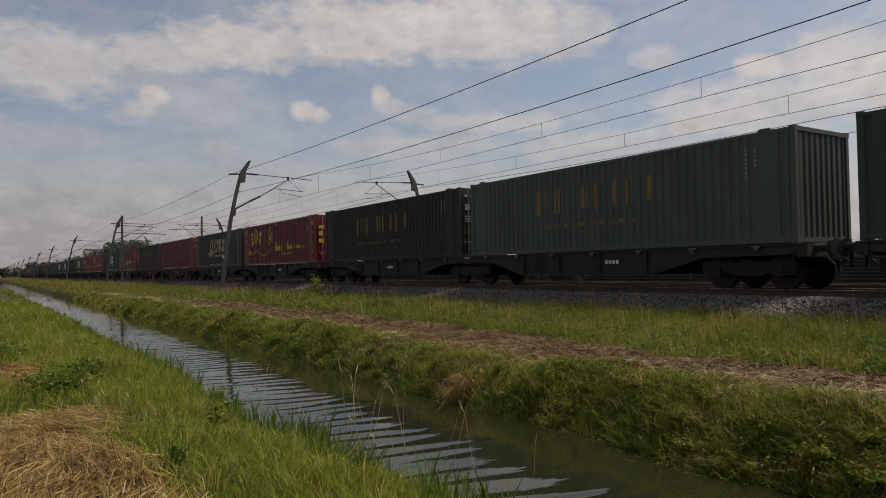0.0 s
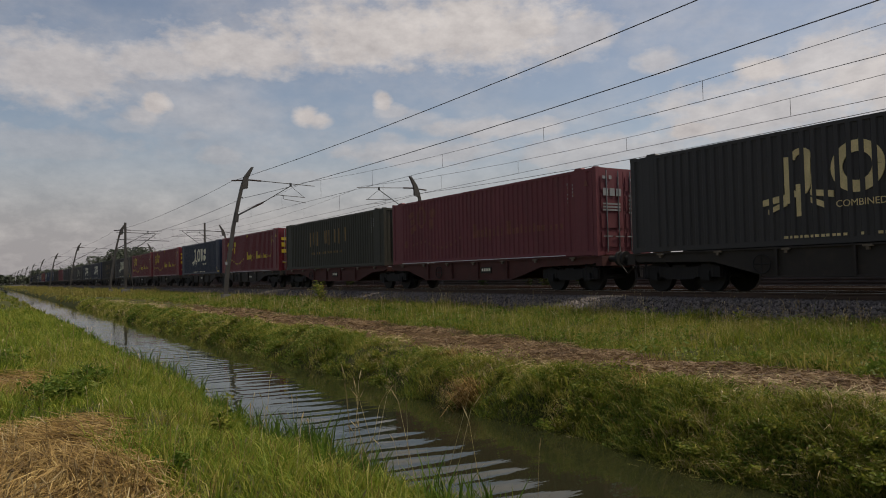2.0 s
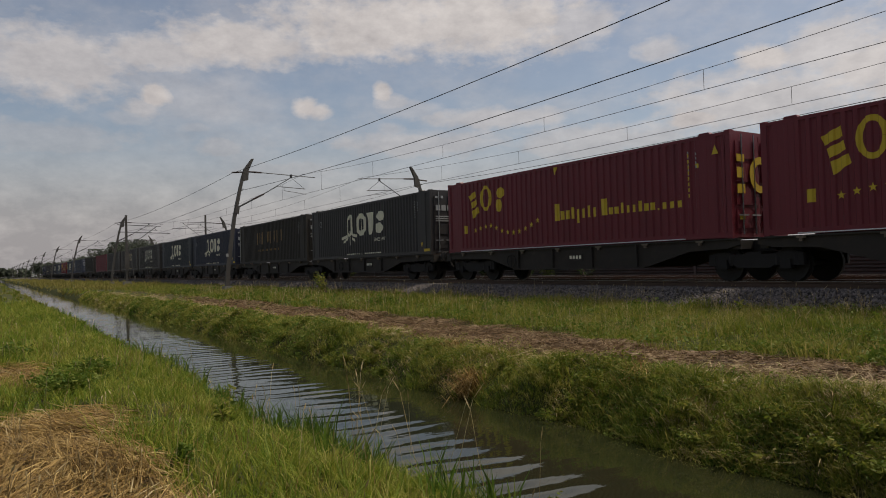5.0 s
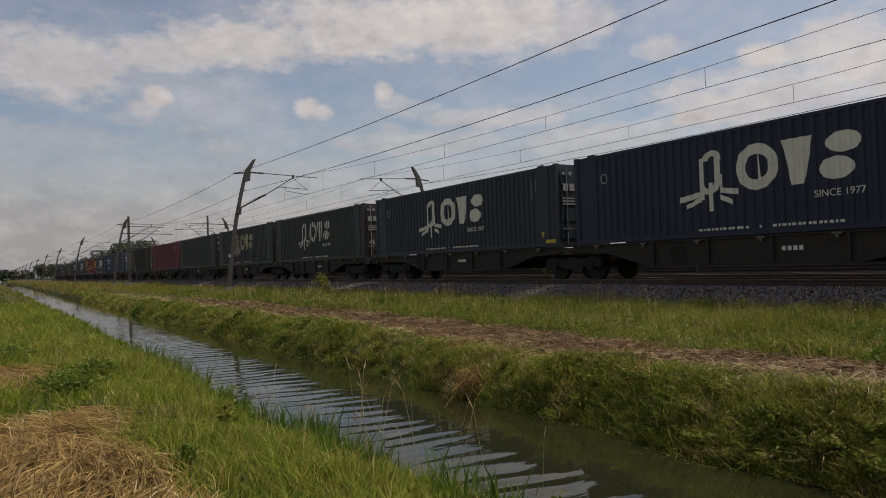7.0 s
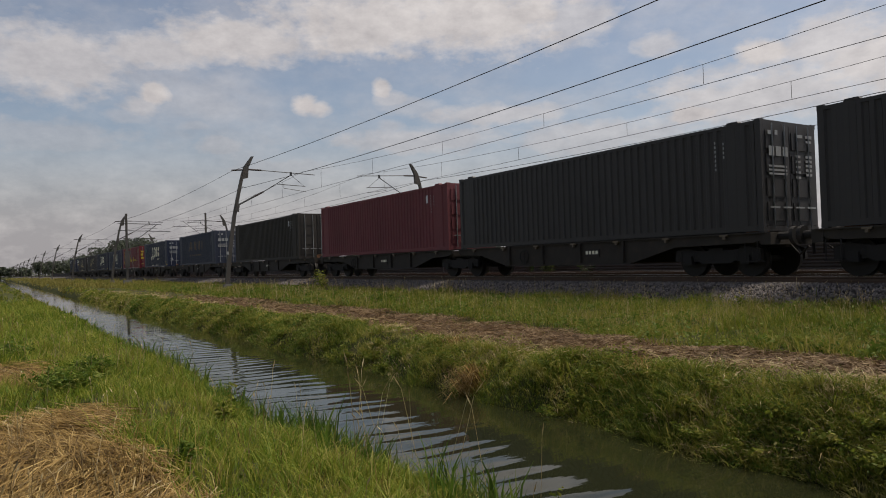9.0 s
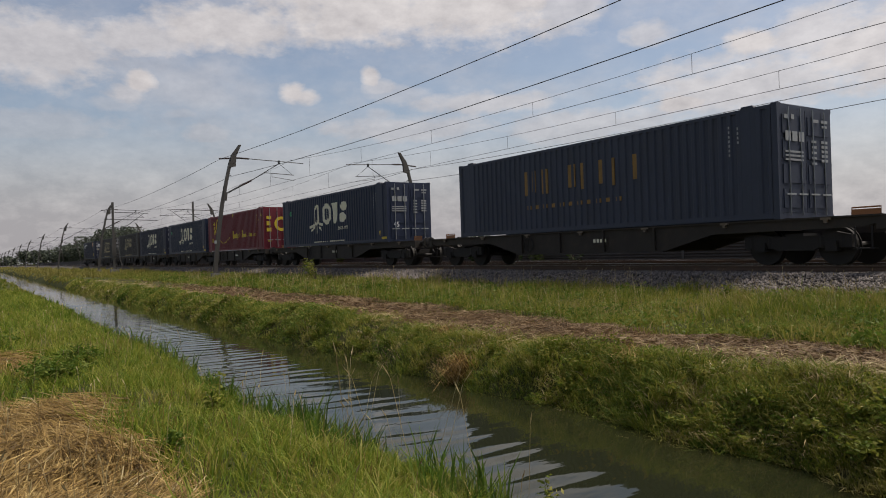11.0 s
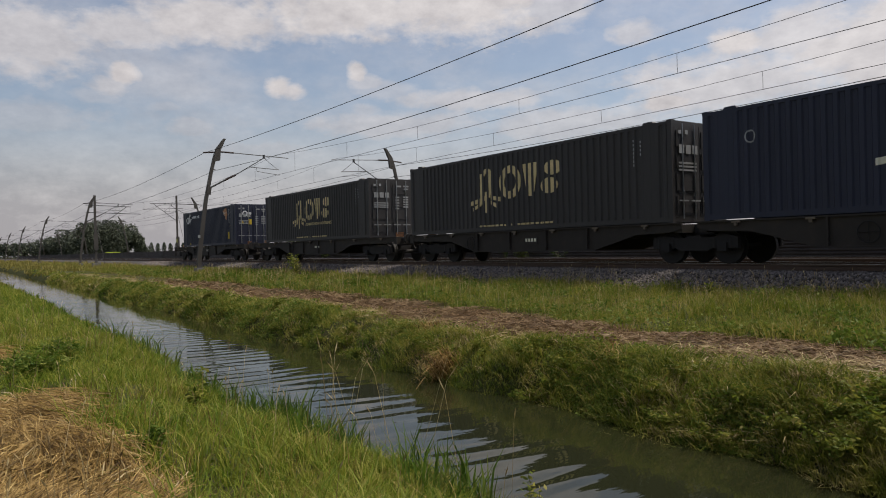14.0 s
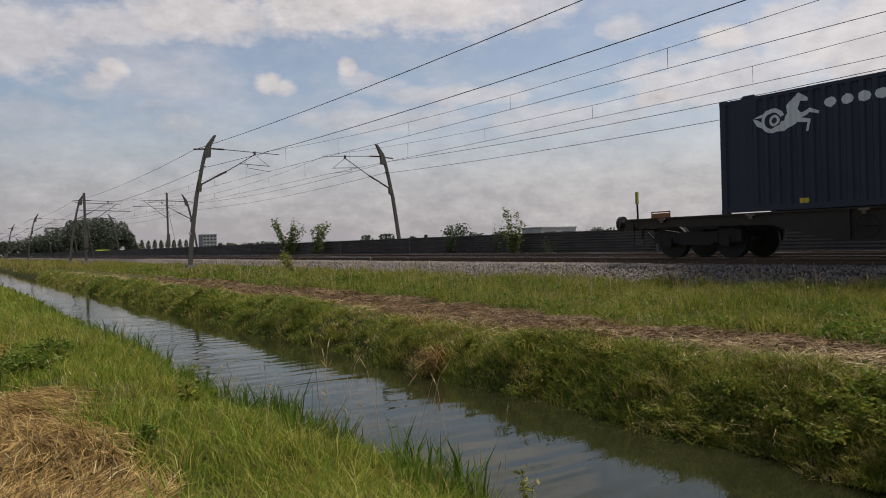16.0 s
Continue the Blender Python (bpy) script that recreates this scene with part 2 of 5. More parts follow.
BOGIE = surface("bogie_grime", (0.022, 0.019, 0.017), 0.85, spread=0.3, bump=0.3)
WHEEL = surface("wheel_steel", (0.025, 0.022, 0.019), 0.7, 0.3, bump=0.1)
LATCH = surface("latch_worn", (0.17, 0.13, 0.09), 0.7, stain=(0.07, 0.05, 0.04))
ORANGE = surface("orange_paint", (0.32, 0.13, 0.045), 0.6, stain=(0.15, 0.08, 0.05))
LAMP_RED = surface("tail_board", (0.30, 0.32, 0.05), 0.6)
GALV = surface("galvanised", (0.35, 0.35, 0.34), 0.45, 0.7, bump=0.1)

PAINT = {
    "navy": surface("paint_navy", (0.022, 0.025, 0.046), 0.55, scale=1.0, fine=18, stretch=(1, 1, 0.3), spread=0.22, stain=(0.03, 0.028, 0.032), bump=0.08),
    "blue": surface("paint_blue", (0.016, 0.024, 0.053), 0.5, scale=1.0, fine=18, stretch=(1, 1, 0.3), spread=0.2, stain=(0.03, 0.034, 0.045), bump=0.08),
    "steel_blue": surface("paint_steel_blue", (0.042, 0.049, 0.074), 0.6, scale=1.0, fine=18, stretch=(1, 1, 0.3), spread=0.25, stain=(0.05, 0.045, 0.045), bump=0.08),
    "black": surface("paint_black", (0.041, 0.036, 0.034), 0.55, scale=1.0, fine=18, stretch=(1, 1, 0.3), spread=0.25, stain=(0.035, 0.03, 0.026), bump=0.08),
    "slate": surface("paint_slate", (0.030, 0.035, 0.044), 0.55, scale=1.0, fine=18, stretch=(1, 1, 0.3), spread=0.25, stain=(0.032, 0.032, 0.034), bump=0.08),
    "maroon": surface("paint_maroon", (0.165, 0.017, 0.026), 0.5, scale=1.0, fine=18, stretch=(1, 1, 0.3), spread=0.18, stain=(0.09, 0.02, 0.022), bump=0.08),
    "faded_red": surface("paint_faded_red", (0.19, 0.050, 0.056), 0.7, scale=1.0, fine=18, stretch=(1, 1, 0.3), spread=0.25, stain=(0.13, 0.06, 0.05), bump=0.1),
    "green": surface("paint_green", (0.085, 0.096, 0.076), 0.65, scale=1.0, fine=18, stretch=(1, 1, 0.3), spread=0.25, stain=(0.07, 0.06, 0.045), bump=0.1),
    "dark_green": surface("paint_dark_green", (0.036, 0.062, 0.043), 0.65, scale=1.0, fine=18, stretch=(1, 1, 0.3), spread=0.25, stain=(0.055, 0.05, 0.04), bump=0.1),
    "olive": surface("paint_olive", (0.052, 0.048, 0.034), 0.65, scale=1.0, fine=18, stretch=(1, 1, 0.3), spread=0.25, stain=(0.065, 0.055, 0.04), bump=0.1),
    "brown": surface("paint_brown", (0.040, 0.033, 0.026), 0.7, scale=1.0, fine=18, stretch=(1, 1, 0.3), spread=0.25, stain=(0.06, 0.045, 0.035), bump=0.1),
}
CREAM = surface("mark_cream", (0.80, 0.75, 0.58), 0.6, spread=0.15, scale=3, bump=0.0)
GOLD = surface("mark_gold", (0.70, 0.55, 0.27), 0.6, spread=0.3, scale=3, bump=0.0)
FAINT_GOLD = surface("mark_faint_gold", (0.21, 0.075, 0.05), 0.7, spread=0.4, scale=3, bump=0.0)
DULL_GOLD = surface("mark_dull_gold", (0.26, 0.15, 0.042), 0.7, spread=0.4, scale=3, bump=0.0)
YELLOW = surface("mark_yellow", (0.62, 0.43, 0.03), 0.55, spread=0.12, scale=3, bump=0.0)
WHITE = surface("mark_white", (0.70, 0.70, 0.70), 0.55, spread=0.12, scale=3, bump=0.0)
PALE_GREY = surface("mark_grey", (0.33, 0.33, 0.32), 0.6, spread=0.3, scale=3, bump=0.0)
GREENMARK = surface("mark_green", (0.05, 0.35, 0.16), 0.55, spread=0.12, scale=3, bump=0.0)
STICKER = surface("mark_orange_print", (0.55, 0.25, 0.10), 0.5, spread=0.5, scale=6, stain=(0.65, 0.62, 0.55), stain_amount=0.9, bump=0.0)

GRASS = foliage("grass", [(0.0, (0.07, 0.135, 0.013)), (0.4, (0.175, 0.235, 0.025)), (0.72, (0.30, 0.30, 0.046)), (1.0, (0.46, 0.38, 0.13))], through=0.42)
MEADOW = foliage("meadow", [(0.0, (0.075, 0.12, 0.013)), (0.42, (0.165, 0.195, 0.025)), (0.68, (0.29, 0.265, 0.055)), (1.0, (0.44, 0.34, 0.15))], patch=0.5, patch_scale=0.5, through=0.42, tuft_scale=3.5)
WEED = foliage("weed", [(0.0, (0.065, 0.105, 0.012)), (0.42, (0.165, 0.19, 0.026)), (0.72, (0.30, 0.27, 0.055)), (1.0, (0.46, 0.38, 0.16))], patch=0.45, patch_scale=0.9, through=0.42, tuft_scale=4.5)
STRAW = foliage("straw", [(0.0, (0.08, 0.046, 0.016)), (0.35, (0.21, 0.13, 0.042)), (0.75, (0.38, 0.25, 0.088)), (1.0, (0.54, 0.40, 0.17))], through=0.2, patch=0.25, patch_scale=1.2)
MULCH = foliage("mulch", [(0.0, (0.06, 0.036, 0.017)), (0.5, (0.18, 0.112, 0.056)), (1.0, (0.36, 0.255, 0.14))], through=0.15, patch=0.35, patch_scale=1.1)
REED = foliage("reed", [(0.0, (0.05, 0.10, 0.012)), (0.6, (0.10, 0.165, 0.022)), (1.0, (0.19, 0.21, 0.05))], through=0.4)
BUSH = foliage("bush", [(0.0, (0.06, 0.085, 0.02)), (0.5, (0.115, 0.145, 0.045)), (1.0, (0.21, 0.21, 0.085))], through=0.45)
HERB = foliage("herb", [(0.0, (0.055, 0.105, 0.012)), (0.5, (0.135, 0.19, 0.028)), (1.0, (0.29, 0.29, 0.07))], through=0.4, patch=0.5, patch_scale=0.8, tuft_scale=5.0)
GOLD_GRASS = foliage("gold_grass", [(0.0, (0.13, 0.13, 0.03)), (0.5, (0.28, 0.24, 0.06)), (1.0, (0.48, 0.38, 0.14))], through=0.4, patch=0.4, patch_scale=0.7)
PALE_STRAW = foliage("pale_straw", [(0.0, (0.19, 0.13, 0.06)), (0.5, (0.38, 0.29, 0.14)), (1.0, (0.60, 0.50, 0.30))], through=0.2, patch=0.3, patch_scale=1.2)
LEAF = foliage("leaf", [(0.0, (0.022, 0.040, 0.012)), (0.6, (0.045, 0.075, 0.02)), (1.0, (0.09, 0.12, 0.035))], patch=0.3)
# Lightened and greyed: the haze of distance is put into the leaf colour.
FAR_LEAF_HAZED = foliage("far_leaf_hazed", [(0.0, (0.065, 0.077, 0.055)), (0.6, (0.095, 0.11, 0.075)), (1.0, (0.14, 0.15, 0.10))], through=0.15, patch_scale=0.05)
BARK = surface("bark", (0.09, 0.07, 0.05), 0.95, bump=0.5)
WALL_PALE = surface("far_wall_pale", (0.42, 0.41, 0.40), 0.9, scale=0.3, fine=3, bump=0.0)
WALL_GREY = surface("far_wall_grey", (0.28, 0.28, 0.29), 0.9, scale=0.3, fine=3, bump=0.0)
GLASS_DARK = surface("far_glass", (0.05, 0.055, 0.065), 0.15, bump=0.0)
HIVIS = surface("hivis_paint", (0.55, 0.65, 0.05), 0.5, bump=0.0)

# ---- building helpers ----


class Geo:
    """Vertices and faces of one mesh."""

    def __init__(self):
        self.v, self.f = [], []

    def add(self, verts, faces):
        n = len(self.v)
        self.v += [tuple(p) for p in verts]
        self.f += [tuple(i + n for i in q) for q in faces]
        return self

    def box(self, x0, x1, y0, y1, z0, z1):
        return self.add([(x0, y0, z0), (x1, y0, z0), (x1, y1, z0), (x0, y1, z0), (x0, y0, z1), (x1, y0, z1), (x1, y1, z1), (x0, y1, z1)],
                        [(0, 3, 2, 1), (4, 5, 6, 7), (0, 1, 5, 4), (1, 2, 6, 5), (2, 3, 7, 6), (3, 0, 4, 7)])

    def prism(self, pts, axis, a, b):
        """A polygon drawn out from a to b: pts are (y, z) along x, (x, z) along y, (x, y) along z."""
        put = {"x": lambda p, w: (w, p[0], p[1]), "y": lambda p, w: (p[0], w, p[1]), "z": lambda p, w: (p[0], p[1], w)}[axis]
        n = len(pts)
        return self.add([put(p, a) for p in pts] + [put(p, b) for p in pts],
                        [tuple(range(n))[::-1], tuple(range(n, 2 * n))] + [(i, (i + 1) % n, (i + 1) % n + n, i + n) for i in range(n)])

    def tube(self, path, r, n=6, r1=None):
        path = [Vector(p) for p in path]
        verts, faces, k = [], [], len(path)
        for i, p in enumerate(path):
            d = (path[min(i + 1, k - 1)] - path[max(i - 1, 0)]).normalized()
            u = d.cross(Vector((0, 0, 1)) if abs(d.z) < 0.9 else Vector((1, 0, 0))).normalized()
            w = d.cross(u)
            q = r if r1 is None else r + (r1 - r) * i / (k - 1)
            verts += [p + (u * math.cos(2 * math.pi * j / n) + w * math.sin(2 * math.pi * j / n)) * q for j in range(n)]
        for i in range(k - 1):
            faces += [(i * n + j, i * n + (j + 1) % n, (i + 1) * n + (j + 1) % n, (i + 1) * n + j) for j in range(n)]
        faces += [tuple(range(n))[::-1], tuple(range((k - 1) * n, k * n))]
        return self.add(verts, faces)

    def mesh(self, name, mat):
        me = bpy.data.meshes.new(name)
        me.from_pydata(self.v, [], self.f)
        me.materials.append(mat)
        if len(self.f) < 6000:
            bm = bmesh.new()
            bm.from_mesh(me)
            bmesh.ops.recalc_face_normals(bm, faces=bm.faces)
            bm.to_mesh(me)
            bm.free()
        return me


KEPT = {}


def kept(key, make):
    if key not in KEPT:
        KEPT[key] = make()
    return KEPT[key]


def part(name, shape, mat, parent, label="", at=None):
    """One mesh object under a thing or a part. shape: a Geo or a ready mesh."""
    me = shape if isinstance(shape, bpy.types.Mesh) else shape.mesh(name, mat)
    ob = new(name, me)
    ob.parent = parent
    if at is not None:
        ob.matrix_basis = at
    if label:
        tagged(ob, label)
    return ob


def thing(name, label, category, group="", at=None, kind=""):
    ob = new(name)
    if at is not None:
        ob.matrix_basis = at
    return tagged(ob, label, category, group, kind)


def whole(name, shape, mat, label, category, group="", kind="", at=None):
    ob = new(name, shape if isinstance(shape, bpy.types.Mesh) else shape.mesh(name, mat))
    if at is not None:
        ob.matrix_basis = at
    return tagged(ob, label, category, group, kind)


def arrays(name, verts, loops, sizes, mat, smooth=False):
    """A mesh straight from arrays."""
    me = bpy.data.meshes.new(name)
    me.vertices.add(len(verts))
    me.vertices.foreach_set("co", np.asarray(verts, np.float32).ravel())
    me.loops.add(len(loops))
    me.loops.foreach_set("vertex_index", np.asarray(loops, np.int32))
    sizes = np.asarray(sizes, np.int32)
    me.polygons.add(len(sizes))
    me.polygons.foreach_set("loop_start", np.concatenate([[0], np.cumsum(sizes)[:-1]]).astype(np.int32))
    me.polygons.foreach_set("loop_total", sizes)
    if smooth:
        me.polygons.foreach_set("use_smooth", np.ones(len(sizes), bool))
    me.materials.append(mat)
    me.update(calc_edges=True)
    return me


RNG = np.random.default_rng(7)


def blades(name, base, height, width, lean, mat, droop=0.35, toward=None):
    """Grass: each blade a bent, tapering strip. base (n, 3), height and width (n,), lean: how far the tips go over."""
    n = len(base)
    turn = RNG.uniform(0, 2 * np.pi, n)
    go = RNG.uniform(0, 2 * np.pi, n) if toward is None else toward + RNG.normal(0, 0.5, n)
    side = np.stack([np.cos(turn), np.sin(turn), 0 * turn], 1) * (width / 2)[:, None]
    way = np.stack([np.cos(go), np.sin(go), 0 * go], 1)
    out = (height * lean * RNG.uniform(0.3, 1.2, n))[:, None] * way
    up = np.array([0, 0, 1.0])
    mid = base + out * 0.35 + up * (height * 0.6)[:, None]
    tip = base + out + up * (height * (1 - droop * lean * RNG.uniform(0, 1, n)))[:, None]
    verts = np.stack([base - side, base + side, mid - side * 0.8, mid + side * 0.8, tip], 1).reshape(-1, 3)
    k = np.arange(n)[:, None] * 5
    loops = np.concatenate([k + [0, 1, 3, 2], k + [2, 3, 4]], 1).ravel()
    return arrays(name, verts, loops, np.tile([4, 3], n), mat)


def litter(name, base, length, width, rise, mat, toward=None):
    """Cut stalks lying about, each a thin strip at its own small tilt."""
    n = len(base)
    a = RNG.uniform(0, 2 * np.pi, n) if toward is None else toward + RNG.normal(0, 0.45, n)
    d = np.stack([np.cos(a), np.sin(a), RNG.uniform(-0.12, 0.35, n)], 1) * (length / 2)[:, None]
    w = np.stack([-np.sin(a), np.cos(a), RNG.uniform(-0.8, 0.8, n)], 1) * (width / 2)[:, None]
    c = base + np.array([0, 0, 1.0]) * (rise * RNG.uniform(0.05, 1, n))[:, None]
    b = c + np.array([0, 0, 1.0]) * (length * RNG.uniform(0.0, 0.12, n))[:, None]
    verts = np.stack([c - d - w, c - d + w, b - w, b + w, c + d - w * 0.5, c + d + w * 0.5], 1).reshape(-1, 3)
    k = np.arange(n)[:, None] * 6
    return arrays(name, verts, np.concatenate([k + [0, 1, 3, 2], k + [2, 3, 5, 4]], 1).ravel(), np.full(2 * n, 4), mat)


def leaves(centres, size, mat, name, flat=0.5):
    """Many small four-cornered leaves, each turned its own way."""
    n = len(centres)
    a, b = RNG.normal(size=(n, 3)), RNG.normal(size=(n, 3))
    a[:, 2] *= flat
    a /= np.linalg.norm(a, axis=1)[:, None]
    b -= (a * b).sum(1)[:, None] * a
    b /= np.linalg.norm(b, axis=1)[:, None]
    s = (size * RNG.uniform(0.6, 1.4, n))[:, None]
    verts = np.stack([centres - a * s, centres - b * s * 0.45, centres + a * s, centres + b * s * 0.45], 1).reshape(-1, 3)
    return arrays(name, verts, np.arange(n * 4), np.full(n, 4), mat)


# ---- ground: near bank, ditch, far bank, strip beside the line, fields to the horizon ----
WATER_Z = -1.5
PROFILE = [(-3000, -0.95), (-8, -0.95), (1.5, -0.95), (2.3, -1.08), (2.9, -1.30), (3.35, -1.55), (3.9, -2.0), (5.8, -2.0), (6.4, -1.55), (6.75, -1.18),
           (7.25, -0.90), (7.8, -0.84), (9.5, -0.83), (11, -0.76), (13, -0.66), (14.6, -0.58), (25, -0.58), (28, -0.6), (60, -1.0), (3500, -1.0)]
PX, PZ = np.array(PROFILE).T


def bumpy(x, y):
    return 0.05 * np.sin(x * 1.7 + 0.6 * y) * np.cos(y * 1.3) + 0.035 * np.sin(3.1 * y + 2.0 * x) + 0.03 * np.sin(0.45 * y)


def ground_z(x, y):
    x, y = np.asarray(x, float), np.asarray(y, float)
    edge = 0.10 * np.sin(0.8 * y) + 0.07 * np.sin(2.3 * y + 1) * (np.abs(x - 5) < 3.2)     # the banks wander a little
    rough = np.where(np.abs(x - 20) < 7, 0.3, 1.0) * np.exp(-np.abs(x) / 200)
    return np.interp(x + edge * (np.abs(x - 4.8) < 4), PX, PZ) + bumpy(x, y) * rough


def grid_mesh(name, xs, ys, zf, mat, smooth=True):
    gx, gy = np.meshgrid(xs, ys, indexing="ij")
    verts = np.stack([gx, gy, zf(gx, gy)], -1).reshape(-1, 3)
    a = (np.arange(len(xs) - 1)[:, None] * len(ys) + np.arange(len(ys) - 1)[None]).ravel()
    loops = np.stack([a, a + len(ys), a + len(ys) + 1, a + 1], 1).ravel()
    return arrays(name, verts, loops, np.full(len(a), 4), mat, smooth)


xs = np.unique(np.r_[-3000, -800, -200, -60, -20, np.arange(-8, 1, 0.5), np.arange(1, 9, 0.15), np.arange(9, 16, 0.4), 18, 20, 22, 24, 26, 28, 32, 40, 60, 120, 300, 900, 3500])
ys = np.unique(np.r_[-600, -200, -60, -20, np.arange(-8, 30, 0.3), np.arange(30, 90, 0.8), np.arange(90, 300, 4), 400, 600, 1000, 1800, 3500])
whole("ground", grid_mesh("ground", xs, ys, ground_z, SOIL), SOIL, "grassy banks and flat fields beside the railway", "ground", kind="structure")


def ripples(x, y):
    along = 0.99 * y + 0.12 * x
    wob = 0.5 * np.sin(1.1 * x - 0.8 * y) + 0.4 * np.sin(0.31 * y) + 0.3 * np.sin(2.3 * x - 1.9 * y)
    fade = np.clip(0.75 + 0.35 * np.sin(0.31 * y + 0.9), 0.4, 1.1) * np.clip((5.7 - x) / 1.7, 0.06, 1) * (0.65 + 0.45 * np.sin(1.9 * x + 0.8 * y) * np.sin(1.3 * y - 0.7 * x))
    return WATER_Z + (0.0065 * np.sin(along * 2 * np.pi / 0.44 + wob * 2.2) + 0.0028 * np.sin(along * 2 * np.pi / 0.31 + wob * 3 + x)) * fade


ws = np.arange(2.6, 7.21, 0.12)
wy = np.unique(np.r_[-40, -10, np.arange(1, 44, 0.05), np.arange(44, 80, 0.12), np.arange(80, 210, 1.5), 300, 600, 1500, 3000])
water = whole("water", grid_mesh("water", ws, wy, ripples, WATER), WATER, "murky rippled water in a straight ditch", "water", kind="structure")

# ---- railway ----
TRACKS = (17.81, 22.31)
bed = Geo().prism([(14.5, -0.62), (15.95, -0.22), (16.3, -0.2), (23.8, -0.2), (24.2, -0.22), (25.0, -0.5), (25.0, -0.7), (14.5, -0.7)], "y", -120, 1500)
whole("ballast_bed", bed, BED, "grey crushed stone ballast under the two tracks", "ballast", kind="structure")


def stones():
    n = 46000
    y = np.concatenate([RNG.uniform(2, 30, n * 6 // 10), RNG.uniform(30, 75, n - n * 6 // 10)])
    x = RNG.uniform(14.35, 16.9, n)
    z = np.interp(x, [14.3, 14.5, 15.95, 16.3, 17], [-0.6, -0.6, -0.2, -0.18, -0.18])
    s = RNG.uniform(0.026, 0.058, n) * np.where(y > 30, 1.35, 1)
    octa = np.array([(1, 0, 0), (0, 1, 0), (-1, 0, 0), (0, -1, 0), (0, 0, 0.8), (0, 0, -0.8)], float)
    v = octa[None] * s[:, None, None] * RNG.uniform(0.6, 1.3, (n, 6, 1))
    a = RNG.uniform(0, 6.28, n)
    c, d = np.cos(a)[:, None], np.sin(a)[:, None]
    v = np.stack([v[..., 0] * c - v[..., 1] * d, v[..., 0] * d + v[..., 1] * c, v[..., 2]], -1)
    v += np.stack([x, y, z], 1)[:, None]
    tri = np.array([(0, 1, 4), (1, 2, 4), (2, 3, 4), (3, 0, 4), (1, 0, 5), (2, 1, 5), (3, 2, 5), (0, 3, 5)]).ravel()
    return arrays("ballast_stones", v.reshape(-1, 3), (np.arange(n)[:, None] * 6 + tri).ravel(), np.full(n * 8, 3), STONE)


whole("ballast_stones", stones(), STONE, "loose grey ballast stones on the shoulder", "ballast", kind="stuff")
RAIL = [(-0.036, 0), (0.036, 0), (0.036, -0.04), (0.01, -0.055), (0.01, -0.14), (0.07, -0.165), (0.07, -0.172), (-0.07, -0.172), (-0.07, -0.165), (-0.01, -0.14), (-0.01, -0.055), (-0.036, -0.04)]
for cx in TRACKS:
    for side in (-0.7535, 0.7535):
        rail = whole("rail", Geo().prism([(cx + side + px, pz) for px, pz in RAIL], "y", -120, 1500), RAIL_STEEL, "brown steel running rail with a worn bright head", "rail", "rails", "structure")
        part("rail_head", Geo().box(cx + side - 0.026, cx + side + 0.026, -120, 1500, 0.0005, 0.004), RAIL_TOP, rail, "polished running surface")
    ties = Geo()
    for i in range(-30, 330):
        ties.prism([(cx - 1.3, -0.34), (cx + 1.3, -0.34), (cx + 1.28, -0.175), (cx - 1.28, -0.175)], "y", i * 0.6 - 0.12, i * 0.6 + 0.12)
    whole("sleepers", ties, CONCRETE, "concrete sleepers sunk in the ballast", "sleepers", kind="stuff")

# noise barrier beyond the second track
BX, PANEL = 25.6, 10.0
barrier = thing("noise_barrier", "low dark ribbed noise barrier behind the tracks", "barrier", kind="structure")


def panel_geo():
    g = Geo().box(-0.05, 0.05, 0.06, PANEL - 0.06, 0, 1.06)
    for i in range(8):
        z = 0.03 + i * 0.128
        g.prism([(-0.05, z), (-0.11, z + 0.02), (-0.11, z + 0.075), (-0.05, z + 0.1)], "y", 0.07, PANEL - 0.07)
    return g


panel_me = panel_geo().mesh("barrier_panel", BARRIER)
post_me = Geo().box(-0.14, 0.08, -0.06, 0.06, -0.5, 1.1).mesh("barrier_post", BARRIER_POST)
cap_me = Geo().box(-0.13, 0.07, 0.06, PANEL - 0.06, 1.06, 1.10).mesh("barrier_cap", BARRIER_POST)
plinth_me = Geo().box(-0.09, 0.09, 0.06, PANEL - 0.06, -0.6, 0.0).mesh("barrier_plinth", CONCRETE)
for i in range(-3, 40):
    y = -0.2 + i * PANEL
    part("panel", panel_me, None, barrier, at=pose(BX, y, -0.12))
    part("post", post_me, None, barrier, at=pose(BX, y, -0.12))
    part("cap", cap_me, None, barrier, at=pose(BX, y, -0.12))
    part("plinth", plinth_me, None, barrier, at=pose(BX, y, -0.12))

# ---- overhead line ----
NEAR_X, FAR_X, SPAN, FIRST = 12.62, 27.72, 50.0, 45.0


def mast_geo(s):
    """The bowed mast: straight below, bending over the line. s: +1 bends to +x, -1 to -x."""
    pts = [(0, -0.7), (0.0, 0.1), (0.12, 1.2), (0.28, 2.4), (0.52, 4.0), (0.86, 5.6), (1.10, 6.6), (1.22, 7.0)]
    verts = [(s * x + a * (0.13 - 0.005 * z), b * 0.08, z) for x, z in pts for a, b in ((-1, -1), (1, -1), (1, 1), (-1, 1))]
    n = len(pts)
    faces = [(4 * i + j, 4 * i + (j + 1) % 4, 4 * i + 4 + (j + 1) % 4, 4 * i + 4 + j) for i in range(n - 1) for j in range(4)]
    return Geo().add(verts, faces + [(3, 2, 1, 0), tuple(range(4 * n - 4, 4 * n))])


